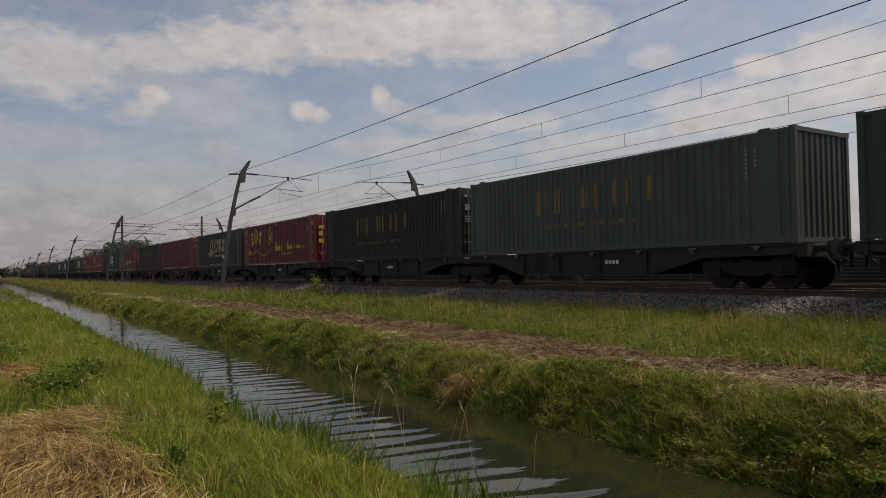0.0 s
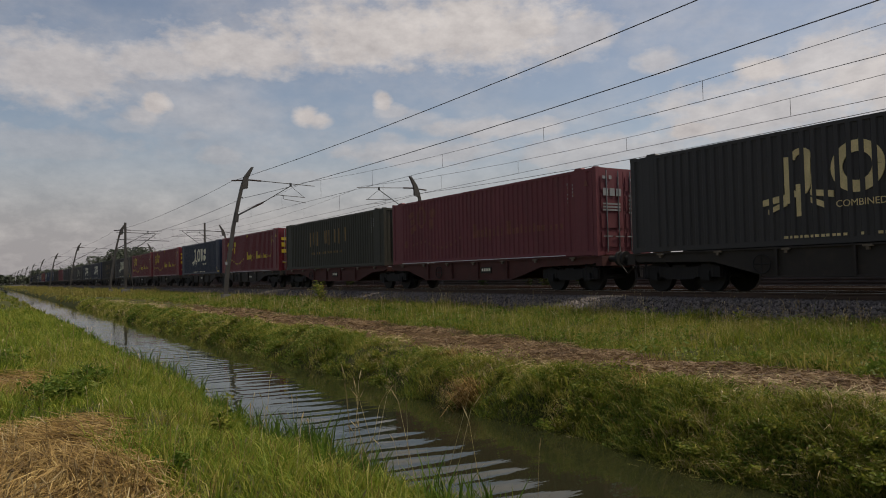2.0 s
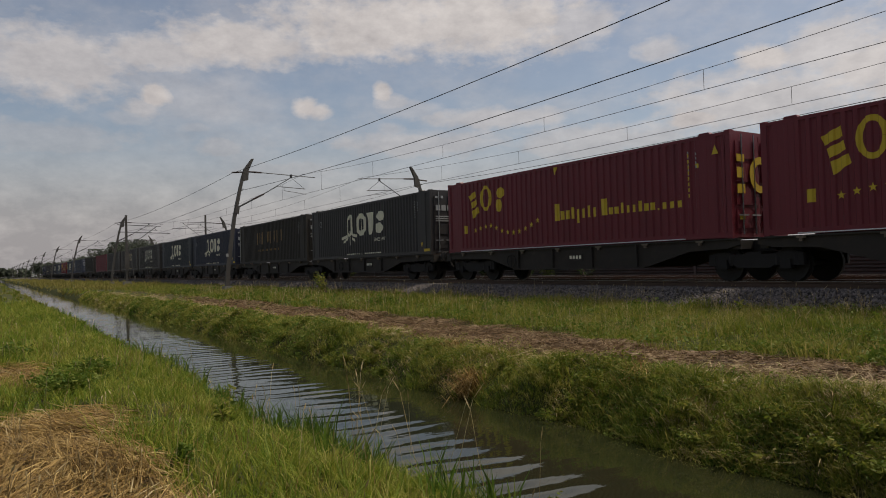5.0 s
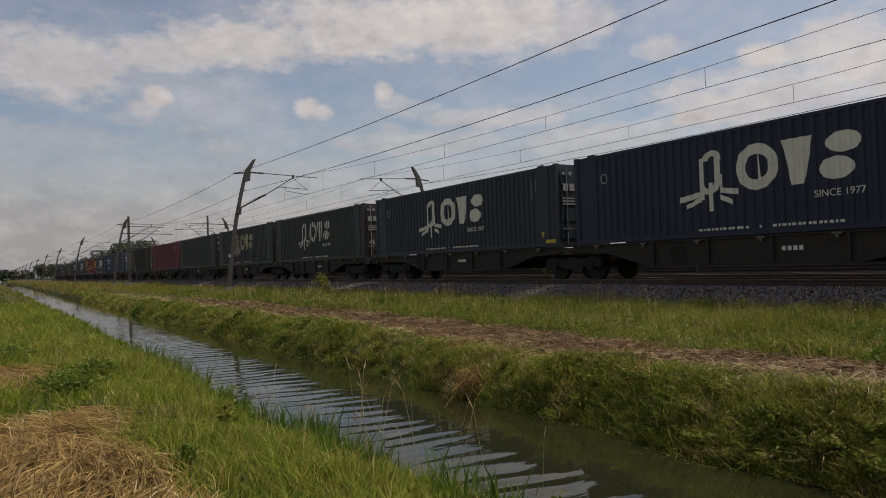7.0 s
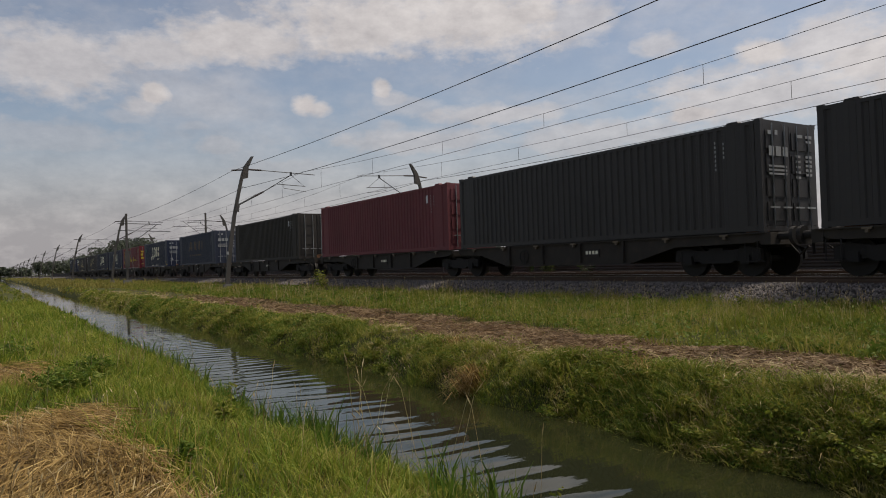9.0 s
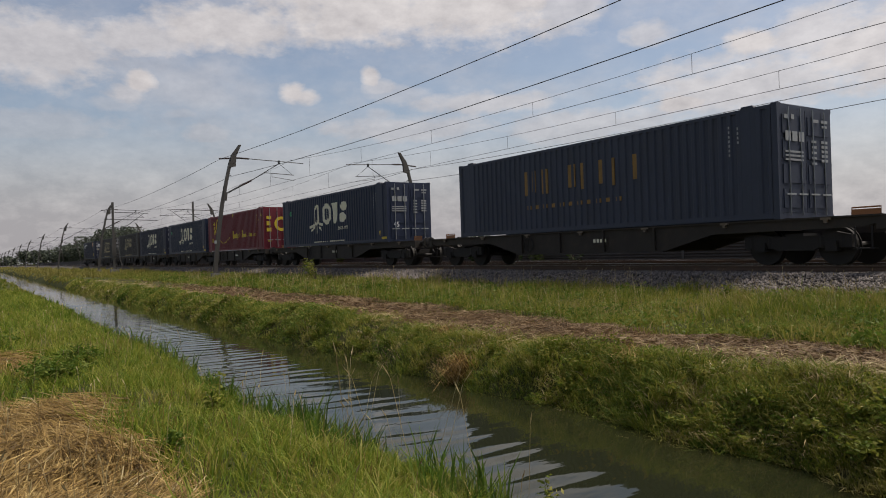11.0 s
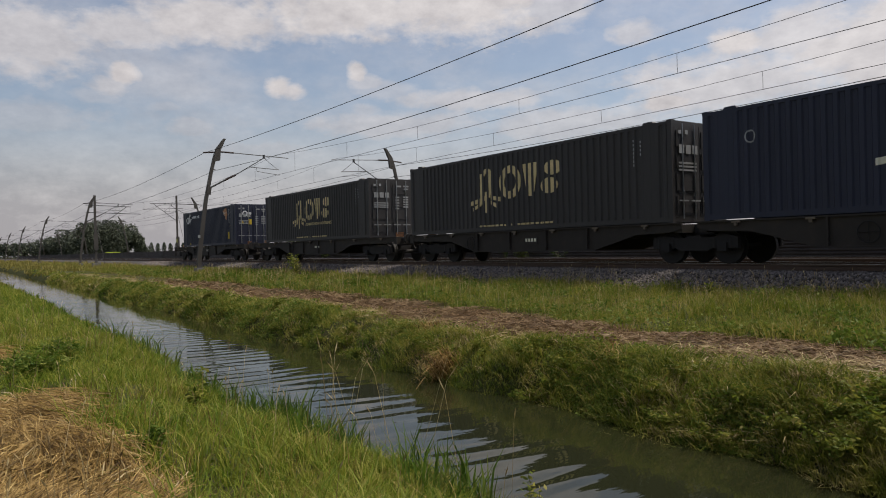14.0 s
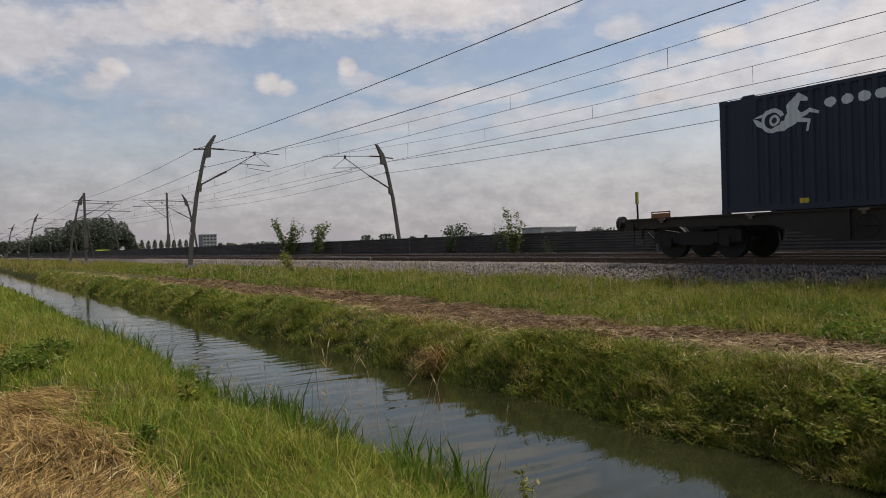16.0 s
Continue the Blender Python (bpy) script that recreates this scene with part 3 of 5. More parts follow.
def make_mast(s):
    group = "bowed masts along the line"
    mast = thing("overhead_mast", "bowed grey steel overhead line mast with bracket arm", "mast", group)
    part("post", mast_geo(s), MAST_STEEL, mast)
    part("footing", Geo().prism([(-0.30, -1.0), (0.30, -1.0), (0.24, -0.3), (-0.24, -0.3)], "y", -0.3, 0.3), CONCRETE, mast, "concrete footing block")
    # blade-like top
    part("top_blade", Geo().prism([(s * 1.05, 6.35), (s * 1.45, 6.45), (s * 1.50, 7.1), (s * 1.85, 7.85), (s * 1.70, 7.85), (s * 1.18, 7.15)], "y", -0.09, 0.09), MAST_STEEL, mast, "pointed flat steel top plate")
    part("bracket_low", Geo().prism([(s * 0.55, 4.35), (s * 0.80, 4.25), (s * 0.86, 4.7), (s * 0.66, 4.95)], "y", -0.1, 0.1), MAST_STEEL, mast)
    # top tube, stay, registration
    top = part("top_tube", Geo().tube([(s * 2.3, 0, 6.98), (s * 6.05, 0, 6.82)], 0.028), ARM_STEEL, mast)
    part("insulator", Geo().tube([(s * 1.5, 0, 7.0), (s * 2.35, 0, 6.98)], 0.055, 8), INSULATOR, mast, "brown ribbed insulator")
    part("feeder_insulator", Geo().tube([(s * 0.42, 0, 6.9), (s * 1.15, 0, 6.96)], 0.05, 8), INSULATOR, mast, "brown ribbed insulator")
    part("lower_insulator", Geo().tube([(s * 1.75, 0, 5.22), (s * 2.45, 0, 5.58)], 0.06, 8), INSULATOR, mast, "brown ribbed insulator")
    part("bracket_tube", Geo().tube([(s * 0.7, 0, 4.65), (s * 1.75, 0, 5.22)], 0.06).tube([(s * 2.45, 0, 5.58), (s * 4.35, 0, 6.75)], 0.03), ARM_STEEL, mast)
    part("registration_tube", Geo().tube([(s * 3.35, 0, 6.12), (s * 5.35, 0, 6.02)], 0.025).tube([(s * 4.35, 0, 6.75), (s * 5.25, 0, 6.05)], 0.014), ARM_STEEL, mast)
    part("steady_arm", Geo().tube([(s * 3.85, 0, 6.09), (s * 3.85, 0, 5.86), (s * 5.4, 0, 5.66)], 0.018), ARM_STEEL, mast)
    part("messenger_clamp", Geo().box(s * 4.35 - 0.06, s * 4.35 + 0.06, -0.05, 0.05, 6.72, 6.95), ARM_STEEL, mast)
    part("earth_bracket", Geo().tube([(s * 0.85, 0, 5.80), (s * 1.15, 0, 5.87)], 0.03), ARM_STEEL, mast)
    return mast


masters = {1: make_mast(1), -1: make_mast(-1)}
masters[1].matrix_basis = pose(NEAR_X, FIRST, 0)
masters[-1].matrix_basis = pose(FAR_X, FIRST - 0.4, 0)
for i in range(1, 12):
    copy_thing(masters[1], pose(NEAR_X, FIRST + SPAN * i, 0))
    copy_thing(masters[-1], pose(FAR_X, FIRST - 0.1 + 50.4 * i, 0))
part("identity_plate", Geo().box(-0.07, 0.07, -0.14, -0.11, 1.55, 1.74), PALE_GREY, masters[1], "small pale plate")


def straight_pole(x, y, h, s, group):
    pole = thing("anchor_pole", "straight grey steel pole with bracket arms", "pole", group, at=pose(x, y, 0))
    part("post", Geo().box(-0.11, 0.11, -0.11, 0.11, -0.8, h), MAST_STEEL, pole)
    part("footing", Geo().box(-0.4, 0.4, -0.4, 0.4, -1.1, -0.2), CONCRETE, pole)
    for z, l in ((h - 1.1, 3.6), (h - 1.9, 4.6)):
        part("arm", Geo().tube([(s * -0.9, 0, z + 0.05), (s * l, 0, z - 0.1)], 0.04), ARM_STEEL, pole)
    part("brace", Geo().tube([(s * 0.1, 0, h - 3.6), (s * 3.2, 0, h - 1.2)], 0.035), ARM_STEEL, pole)
    part("guy_wire", Geo().tube([(0, 0, h - 2.0), (0, -5.5, -0.6)], 0.025), WIRE, pole)
    part("equipment_box", Geo().box(-0.22, 0.22, -0.3, -0.14, 1.2, 3.0), MAST_STEEL, pole, "grey balance weight housing")
    return pole


straight_pole(12.75, 84.5, 7.1, 1, "anchor poles")
straight_pole(26.6, 105.5, 8.9, -1, "anchor poles")


def line_wire(name, x, top, sag, r, label):
    g = Geo()
    path = []
    for k in range(-2, 13):
        for j in range(12):
            u = j / 12
            path.append((x, FIRST + SPAN * (k - 1 + u), top - sag * 4 * u * (1 - u)))
    return whole(name, g.tube(path, r, 4), WIRE, label, "wire", "overhead wires", "structure")


line_wire("feeder_wire", NEAR_X + 0.46, 6.87, 0.4, 0.014, "dark feeder wire slung from mast to mast")
line_wire("earth_wire", NEAR_X + 1.13, 5.80, 0.42, 0.013, "dark return wire slung from mast to mast")
line_wire("feeder_wire", FAR_X - 0.35, 6.75, 0.5, 0.013, "dark feeder wire slung from mast to mast")
line_wire("earth_wire", FAR_X - 1.1, 5.8, 0.42, 0.012, "dark return wire slung from mast to mast")
for cx in TRACKS:
    line_wire("messenger_wire", cx, 7.0, 0.85, 0.008, "thin dark messenger wire of the overhead line")
    line_wire("contact_wire", cx, 5.66, 0.05, 0.009, "thin dark contact wire above the track")
    g = Geo()
    for k in range(-1, 8):
        for j in range(7):
            u = (5 + 7.15 * j) / SPAN - 0.02
            y = FIRST + SPAN * (k - 1 + u)
            g.tube([(cx, y, 5.64), (cx, y, 7.0 - 0.85 * 4 * u * (1 - u))], 0.008, 3)
    whole("droppers", g, WIRE, "thin dropper wires between messenger and contact wire", "wire", kind="stuff")

# ---- the train ----
SPEED, TRACK_X, DECK = 26.368, TRACKS[0], 1.155
LEN, WID, HIGH = 13.716, 2.5, 2.896
HL, HW = LEN / 2, WID / 2
MOVING = []       # thing, its y at the clip's end, its height


def side_geo():
    """Corrugated side wall towards -x."""
    g, pitch = Geo(), 0.2785
    ys, n = [], 48
    y = -n * pitch / 2
    pts = []
    for i in range(n):
        pts += [(y, -HW), (y + 0.10, -HW), (y + 0.135, -HW + 0.042), (y + 0.2435, -HW + 0.042)]
        y += pitch
    pts.append((y, -HW))
    m = len(pts)
    z0, z1 = 0.16, HIGH - 0.11
    return g.add([(x, yy, z0) for yy, x in pts] + [(x, yy, z1) for yy, x in pts], [(i, i + 1, i + 1 + m, i + m) for i in range(m - 1)])


def end_geo():
    g, pitch = Geo(), 0.25
    pts, x = [], -1.0
    for i in range(8):
        pts += [(x, 0.0), (x + 0.09, 0.0), (x + 0.13, 0.04), (x + 0.21, 0.04)]
        x += pitch
    pts.append((x, 0.0))
    pts = [(-1.12, 0.02)] + pts + [(1.12, 0.02)]
    m = len(pts)
    return g.add([(px, py, 0.15) for px, py in pts] + [(px, py, HIGH - 0.1) for px, py in pts], [(i, i + 1, i + 1 + m, i + m) for i in range(m - 1)])


def roof_geo():
    g, n = Geo(), 44
    pts, y = [], -HL + 0.35
    pitch = (LEN - 0.7) / n
    for i in range(n):
        pts += [(y, 0.0), (y + pitch * 0.35, 0.0), (y + pitch * 0.5, -0.02), (y + pitch * 0.85, -0.02)]
        y += pitch
    pts = [(-HL + 0.05, 0.0)] + pts + [(HL - 0.05, 0.0)]
    m = len(pts)
    return g.add([(-HW + 0.05, yy, HIGH - 0.02 + z) for yy, z in pts] + [(HW - 0.05, yy, HIGH - 0.02 + z) for yy, z in pts], [(i, i + 1, i + 1 + m, i + m) for i in range(m - 1)])


def door_geo(s):
    """One leaf with pressed fields. s: -1 or +1 side."""
    x0, x1 = (-1.13, -0.012) if s < 0 else (0.012, 1.13)
    g = Geo().box(x0, x1, -0.02, 0.03, 0.16, HIGH - 0.13)
    for i in range(4):
        z = 0.28 + i * 0.62
        g.prism([(x0 + 0.07, z), (x1 - 0.07, z), (x1 - 0.07, z + 0.47), (x0 + 0.07, z + 0.47)], "y", -0.045, -0.02)
    return g


def plate(pts, x0=-HW - 0.006, x1=-HW - 0.001):
    """A flat painted shape on the side towards -x; pts are (metres from the far end, height)."""
    return Geo().prism([(HL - s, z) for s, z in pts], "x", x0, x1)


def rect(s0, s1, z0, z1):
    return [(s0, z0), (s1, z0), (s1, z1), (s0, z1)]


def ring(s, z, rs, rz, t, a0=0, a1=360, n=20):
    """The outline of an open ring, as one polygon."""
    full = a1 - a0 >= 360
    aa = [radians(a0 + (a1 - a0) * i / n * (0.998 if full else 1)) for i in range(n + 1)]
    return [[(s + rs * math.cos(a), z + rz * math.sin(a)) for a in aa] + [(s + (rs - t) * math.cos(a), z + (rz - t) * math.sin(a)) for a in reversed(aa)]]


def oval(s, z, rs, rz, n=18):
    return [(s + rs * math.cos(2 * math.pi * i / n), z + rz * math.sin(2 * math.pi * i / n)) for i in range(n)]


def wall_x(y):
    """How far out the corrugated side wall lies at y."""
    if abs(y) > 5.75:
        return -HW
    q = (y + 24 * 0.2785) % 0.2785
    return -HW + 0.042 * min(max((q - 0.10) / 0.035, 0), 1, max((0.2785 - q) / 0.035, 0))


FOLDS = sorted(-24 * 0.2785 + 0.2785 * i + d for i in range(48) for d in (0, 0.10, 0.135, 0.2435))


def cut(pts, y, keep):
    """The part of a polygon of (y, z) below (keep -1) or above (keep 1) y."""
    out = []
    for (a, az), (b, bz) in zip(pts, pts[1:] + pts[:1]):
        if (a - y) * keep >= 0:
            out.append((a, az))
        if (a - y) * (b - y) < 0:
            out.append((y, az + (bz - az) * (y - a) / (b - a)))
    return out


def shapes(polys, deep=False):
    """Painted shapes: laid over the ribs of the wall, or, if deep, left only between the ribs."""
    g = Geo()
    for rank, p in enumerate(polys):
        lift = 0.004 + 0.001 * rank
        if deep:
            q = plate(p, -HW + 0.010 - 0.001 * min(rank, 9), -HW + 0.038)
            g.add(q.v, q.f)
            continue
        pts = [(HL - s, z) for s, z in p]
        ys = [y for y, z in pts]
        if max(z for y, z in pts) < 0.17:
            q = plate(p)
            g.add(q.v, q.f)
            continue
        marks = [min(ys) - 0.001] + [y for y in FOLDS if min(ys) < y < max(ys)] + [max(ys) + 0.001]
        for y0, y1 in zip(marks, marks[1:]):
            piece = cut(cut(pts, y0, 1), y1, -1) if len(pts) > 2 else []
            if len(piece) > 2:
                g.add([(wall_x(min(max(y, y0 + 1e-4), y1 - 1e-4)) - lift, y, z) for y, z in piece], [tuple(range(len(piece)))])
    return g


def weld(me):
    """Joins the strips of a painted shape where they meet."""
    bm = bmesh.new()
    bm.from_mesh(me)
    bmesh.ops.remove_doubles(bm, verts=bm.verts, dist=0.003)
    bm.to_mesh(me)
    bm.free()
    return me


def words(body, size, mat, name):
    """Lettering as a mesh, in the plane x to the right, y up."""
    cu = bpy.data.curves.new(name, "FONT")
    cu.body, cu.size, cu.extrude = body, size, 0.003
    ob = new(name, cu)
    me = bpy.data.meshes.new_from_object(ob.evaluated_get(bpy.context.evaluated_depsgraph_get()))
    bpy.data.objects.remove(ob)
    me.materials.clear()
    me.materials.append(mat)
    return me


ON_SIDE = Matrix(((0, 0, -1, 0), (-1, 0, 0, 0), (0, 1, 0, 0), (0, 0, 0, 1)))    # text on the wall towards -x
ON_END = Matrix(((1, 0, 0, 0), (0, 0, -1, 0), (0, 1, 0, 0), (0, 0, 0, 1)))      # text on the end towards -y


def side_text(box, body, s, z, size, mat):
    me = kept(("text", body, size, mat.name), lambda: words(body, size, mat, "lettering"))
    part("lettering", me, None, box, at=Matrix.Translation((-HW - 0.005, HL - s, z)) @ ON_SIDE)


def end_text(box, body, x, z, size, mat):
    me = kept(("text", body, size, mat.name), lambda: words(body, size, mat, "lettering"))
    part("lettering", me, None, box, at=Matrix.Translation((x, -HL - 0.052, z)) @ ON_END)


def branded_marks(box, mat, deep, tail, small):
    """Sprouting emblem, three bold shapes and lines of small print."""
    k = ("brand", mat.name, deep)
    emblem = [rect(4.95, 5.12, 1.05, 2.2)] + ring(5.28, 1.55, 0.34, 0.38, 0.16, 180, 360, 8) + [rect(5.46, 5.62, 1.5, 2.2)] + \
        ring(5.38, 2.1, 0.30, 0.28, 0.16, 0, 180, 8) + [rect(5.24, 5.40, 0.72, 1.5), rect(5.62, 5.70, 1.2, 1.7),
        [(4.3, 1.02), (4.95, 1.12), (4.95, 1.28), (4.3, 1.18)], [(4.5, 0.82), (5.0, 1.0), (5.0, 1.14), (4.5, 0.94)],
        [(5.6, 1.2), (6.15, 1.1), (6.15, 1.26), (5.6, 1.34)], [(5.6, 1.02), (6.0, 0.84), (6.0, 0.98), (5.6, 1.16)]]
    first = ring(6.70, 1.76, 0.60, 0.60, 0.27, 0, 360, 26)
    second = [[(7.40, 2.32), (8.20, 2.32), (7.96, 1.18), (7.64, 1.18)]]
    third = [oval(8.92, 2.06, 0.42, 0.25), oval(8.74, 1.47, 0.42, 0.27)]
    for name, polys in (("emblem", emblem), ("brand_shape", first), ("brand_shape", second), ("brand_shape", third)):
        me = kept(k + (name, len(polys), polys[0][0]), lambda: weld(shapes(polys, deep).mesh(name, mat)))
        part(name, me, None, box, "pale painted company mark")
    if small:
        me = kept(k + ("print",), lambda: shapes([rect(4.9 + 0.13 * i, 4.9 + 0.13 * i + 0.085, 0.19, 0.255) for i in range(31) if i not in (12, 13, 15, 16)]).mesh("small_print", mat))
        part("small_print", me, None, box, "line of small pale print")
    if tail == "since":
        side_text(box, "SINCE 1977", 8.2, 0.82, 0.24, mat)
    elif tail == "slogan":
        side_text(box, "COMBINED WITH YOUR BUSINESS", 6.2, 0.86, 0.22, mat)


def star(s, z, r):
    return [(s + (r if i % 2 == 0 else r * 0.42) * math.sin(math.pi * i / 5), z + (r if i % 2 == 0 else r * 0.42) * math.cos(math.pi * i / 5)) for i in range(10)]


def yellow_marks(box, mat, pallets, faint=False):
    """Three tilted yellow shapes, an arc of stars and a line of yellow print."""
    k = ("arc", mat.name)
    big = [[(1.55, 2.28), (2.02, 2.48), (2.06, 2.22), (1.62, 2.06)], [(1.66, 1.98), (2.08, 2.12), (2.12, 1.9), (1.72, 1.74)], [(1.76, 1.66), (2.16, 1.80), (2.22, 1.58), (1.82, 1.34)]]
    mid = ring(2.70, 2.1, 0.36, 0.50, 0.14, 0, 360, 20)
    last = [oval(3.66, 2.22, 0.22, 0.22), oval(3.54, 1.74, 0.22, 0.24)]
    for i, polys in enumerate((big, mid, last)):
        name = "brand_shape"
        part(name, kept(k + (i, name), lambda: weld(shapes(polys).mesh(name, mat))), None, box, "yellow painted company mark")
    me = kept(k + ("star",), lambda: shapes([star(0, 0, 0.105)]).mesh("star", mat))
    for i in range(12):
        s = 1.98 + i * 0.35
        z = 0.86 + 0.13 * math.sin(min(i, 3) / 3 * math.pi / 2) - 0.36 * math.sin(max(i - 3, 0) / 8 * math.pi) + (0.0 if i < 4 else 0.02)
        part("star", me, None, box, at=Matrix.Translation((0, -s, z)))
    bars = [rect(6.76, 6.96, 0.92, 1.5), rect(8.96, 9.2, 0.95, 1.48)] + [rect(7.05 + 0.255 * i, 7.05 + 0.255 * i + 0.15, 0.94 - (0.16 if i == 3 else 0), 1.24 + (0.08 if i % 3 == 2 else 0)) for i in range(7)] + \
        [rect(9.3 + 0.24 * i, 9.3 + 0.24 * i + 0.14, 0.96, 1.18 + (0.1 if i in (2, 5) else 0)) for i in range(8)] + [rect(11.25, 11.31, 0.94, 1.0)] + [rect(11.4 + 0.27 * i, 11.4 + 0.27 * i + 0.17, 0.96, 1.15) for i in range(3)]
    for i, bar in enumerate(bars):
        part("print_bar", kept(k + ("bar", i), lambda: shapes([bar]).mesh("print_bar", mat)), None, box, "yellow print")
    extra = [rect(1.14, 1.36, 0.76, 1.08), [(6.7, 2.78), (6.92, 2.78), (6.81, 2.5)], [(13.15, 2.3), (13.36, 2.3), (13.25, 2.55)], rect(12.62, 12.72, 2.0, 2.12)] + [rect(12.36, 12.40, 1.2 + 0.16 * i, 1.3 + 0.16 * i) for i in range(8)]
    part("yellow_sign", kept(k + ("extra",), lambda: shapes(extra).mesh("yellow_sign", mat)), None, box, "small yellow warning marks")
    if pallets:
        for s in (0.2, 13.05):
            side_text(box, "34", s, 2.3, 0.42, mat)
            for i, c in enumerate("PLT"):
                side_text(box, c, s + 0.1, 1.65 - 0.55 * i, 0.42, mat)
        side_text(box, "34 PALLET LOADS", 8.0, 0.62, 0.24, mat)
        crest = ring(5.7, 1.9, 0.42, 0.5, 0.07, 0, 360, 18) + [star(5.7, 2.55, 0.16), rect(5.5, 5.9, 1.7, 2.05)]
        part("crest", kept(k + ("crest",), lambda: shapes(crest).mesh("crest", mat)), None, box, "round yellow crest")
    part("sill_stripe", kept("stripe", lambda: shapes([rect(0.9, 12.2, 0.03, 0.055)]).mesh("sill_stripe", WHITE)), None, box, "thin white line")


def letter_ghosts(box, mat):
    bars = []
    for i, (s, w) in enumerate(((4.0, 0.3), (4.5, 0.16), (5.0, 0.3), (6.3, 0.34), (6.9, 0.16), (7.6, 0.3), (8.2, 0.16), (9.0, 0.3))):
        bars += [rect(s, s + w, 1.35 + 0.1 * (i % 2), 2.2)]
    bars += [rect(4.2 + 0.42 * i, 4.4 + 0.42 * i, 0.85, 0.98) for i in range(11)]
    for i, bar in enumerate(bars):
        part("worn_letter", kept(("ghost", mat.name, i), lambda: shapes([bar], True).mesh("worn_letter", mat)), None, box, "worn gold lettering between the ribs")


def end_marks(box, style):
    """Plates and marks on the doors."""
    y0, y1 = -HL - 0.052, -HL - 0.046
    if style == "ecs":
        for x0, x1, z0, z1 in ((-1.05, -0.72, 2.05, 2.25), (-1.05, -0.78, 1.62, 1.9), (-1.05, -0.72, 1.2, 1.45), (-0.98, -0.75, 0.5, 0.62), (0.72, 1.05, 2.0, 2.2), (0.6, 1.0, 1.25, 1.5)):
            part("yellow_sign", Geo().box(x0, x1, y0, y1, z0, z1), YELLOW, box, "yellow painted company mark")
        part("yellow_sign", kept("door_ring", lambda: Geo_ring_end(0.0, 1.72, 0.5, 0.2).mesh("yellow_sign", YELLOW)), None, box, "yellow painted company mark")
        end_text(box, "45", 0.6, 0.4, 0.26, YELLOW)
        return
    marks = [(-1.0, -0.86, 2.5, 2.6), (-0.7, -0.58, 2.5, 2.62), (0.3, 0.55, 2.48, 2.56), (0.68, 0.98, 2.48, 2.56), (0.7, 0.95, 2.36, 2.42)]
    marks += [(-0.98 + 0.3 * i, -0.75 + 0.3 * i, 1.95, 2.2) for i in range(3)]
    marks += [(-1.0, -0.2, 1.66 - 0.1 * i, 1.71 - 0.1 * i) for i in range(3)] + [(0.2, 0.42, 1.95 - 0.14 * i, 2.01 - 0.14 * i) for i in range(5)] + [(0.66, 0.95, 1.95 - 0.12 * i, 2.02 - 0.12 * i) for i in range(5)]
    for i, (x0, x1, z0, z1) in enumerate(marks):
        part("door_print", kept(("door_print", i), lambda: Geo().box(x0, x1, y0, y1, z0, z1).mesh("door_print", PALE_GREY)), None, box, "small pale print on the doors")
    if style == "gts45":
        end_text(box, "45", -0.95, 0.72, 0.34, WHITE)
    if style == "cronos":
        part("yellow_sign", Geo().box(-0.32, -0.06, y0, y1, 1.42, 1.78), YELLOW, box, "yellow plate")
        part("yellow_sign", Geo().prism([(-0.85, 1.5), (-0.62, 1.5), (-0.735, 1.72)], "y", y0, y1), YELLOW, box, "yellow triangle")
        part("emblem", kept("horse_end", lambda: Geo_ring_end(-0.55, 2.2, 0.2, 0.09).box(-0.4, -0.1, y0, y1, 2.1, 2.3).mesh("emblem", WHITE)), None, box, "white painted company mark")


def Geo_ring_end(x, z, r, t):
    g = Geo()
    for i in range(20):
        a, b = 2 * math.pi * i / 20 + 0.5, 2 * math.pi * (i + 1) / 20 + 0.5
        g.prism([(x + r * math.cos(a), z + r * math.sin(a)), (x + r * math.cos(b), z + r * math.sin(b)), (x + (r - t) * math.cos(b), z + (r - t) * math.sin(b)), (x + (r - t) * math.cos(a), z + (r - t) * math.sin(a))], "y", -HL - 0.052, -HL - 0.046)
    return g


CAST = Geo().box(-0.089, 0.089, -0.081, 0.081, 0, 0.118)


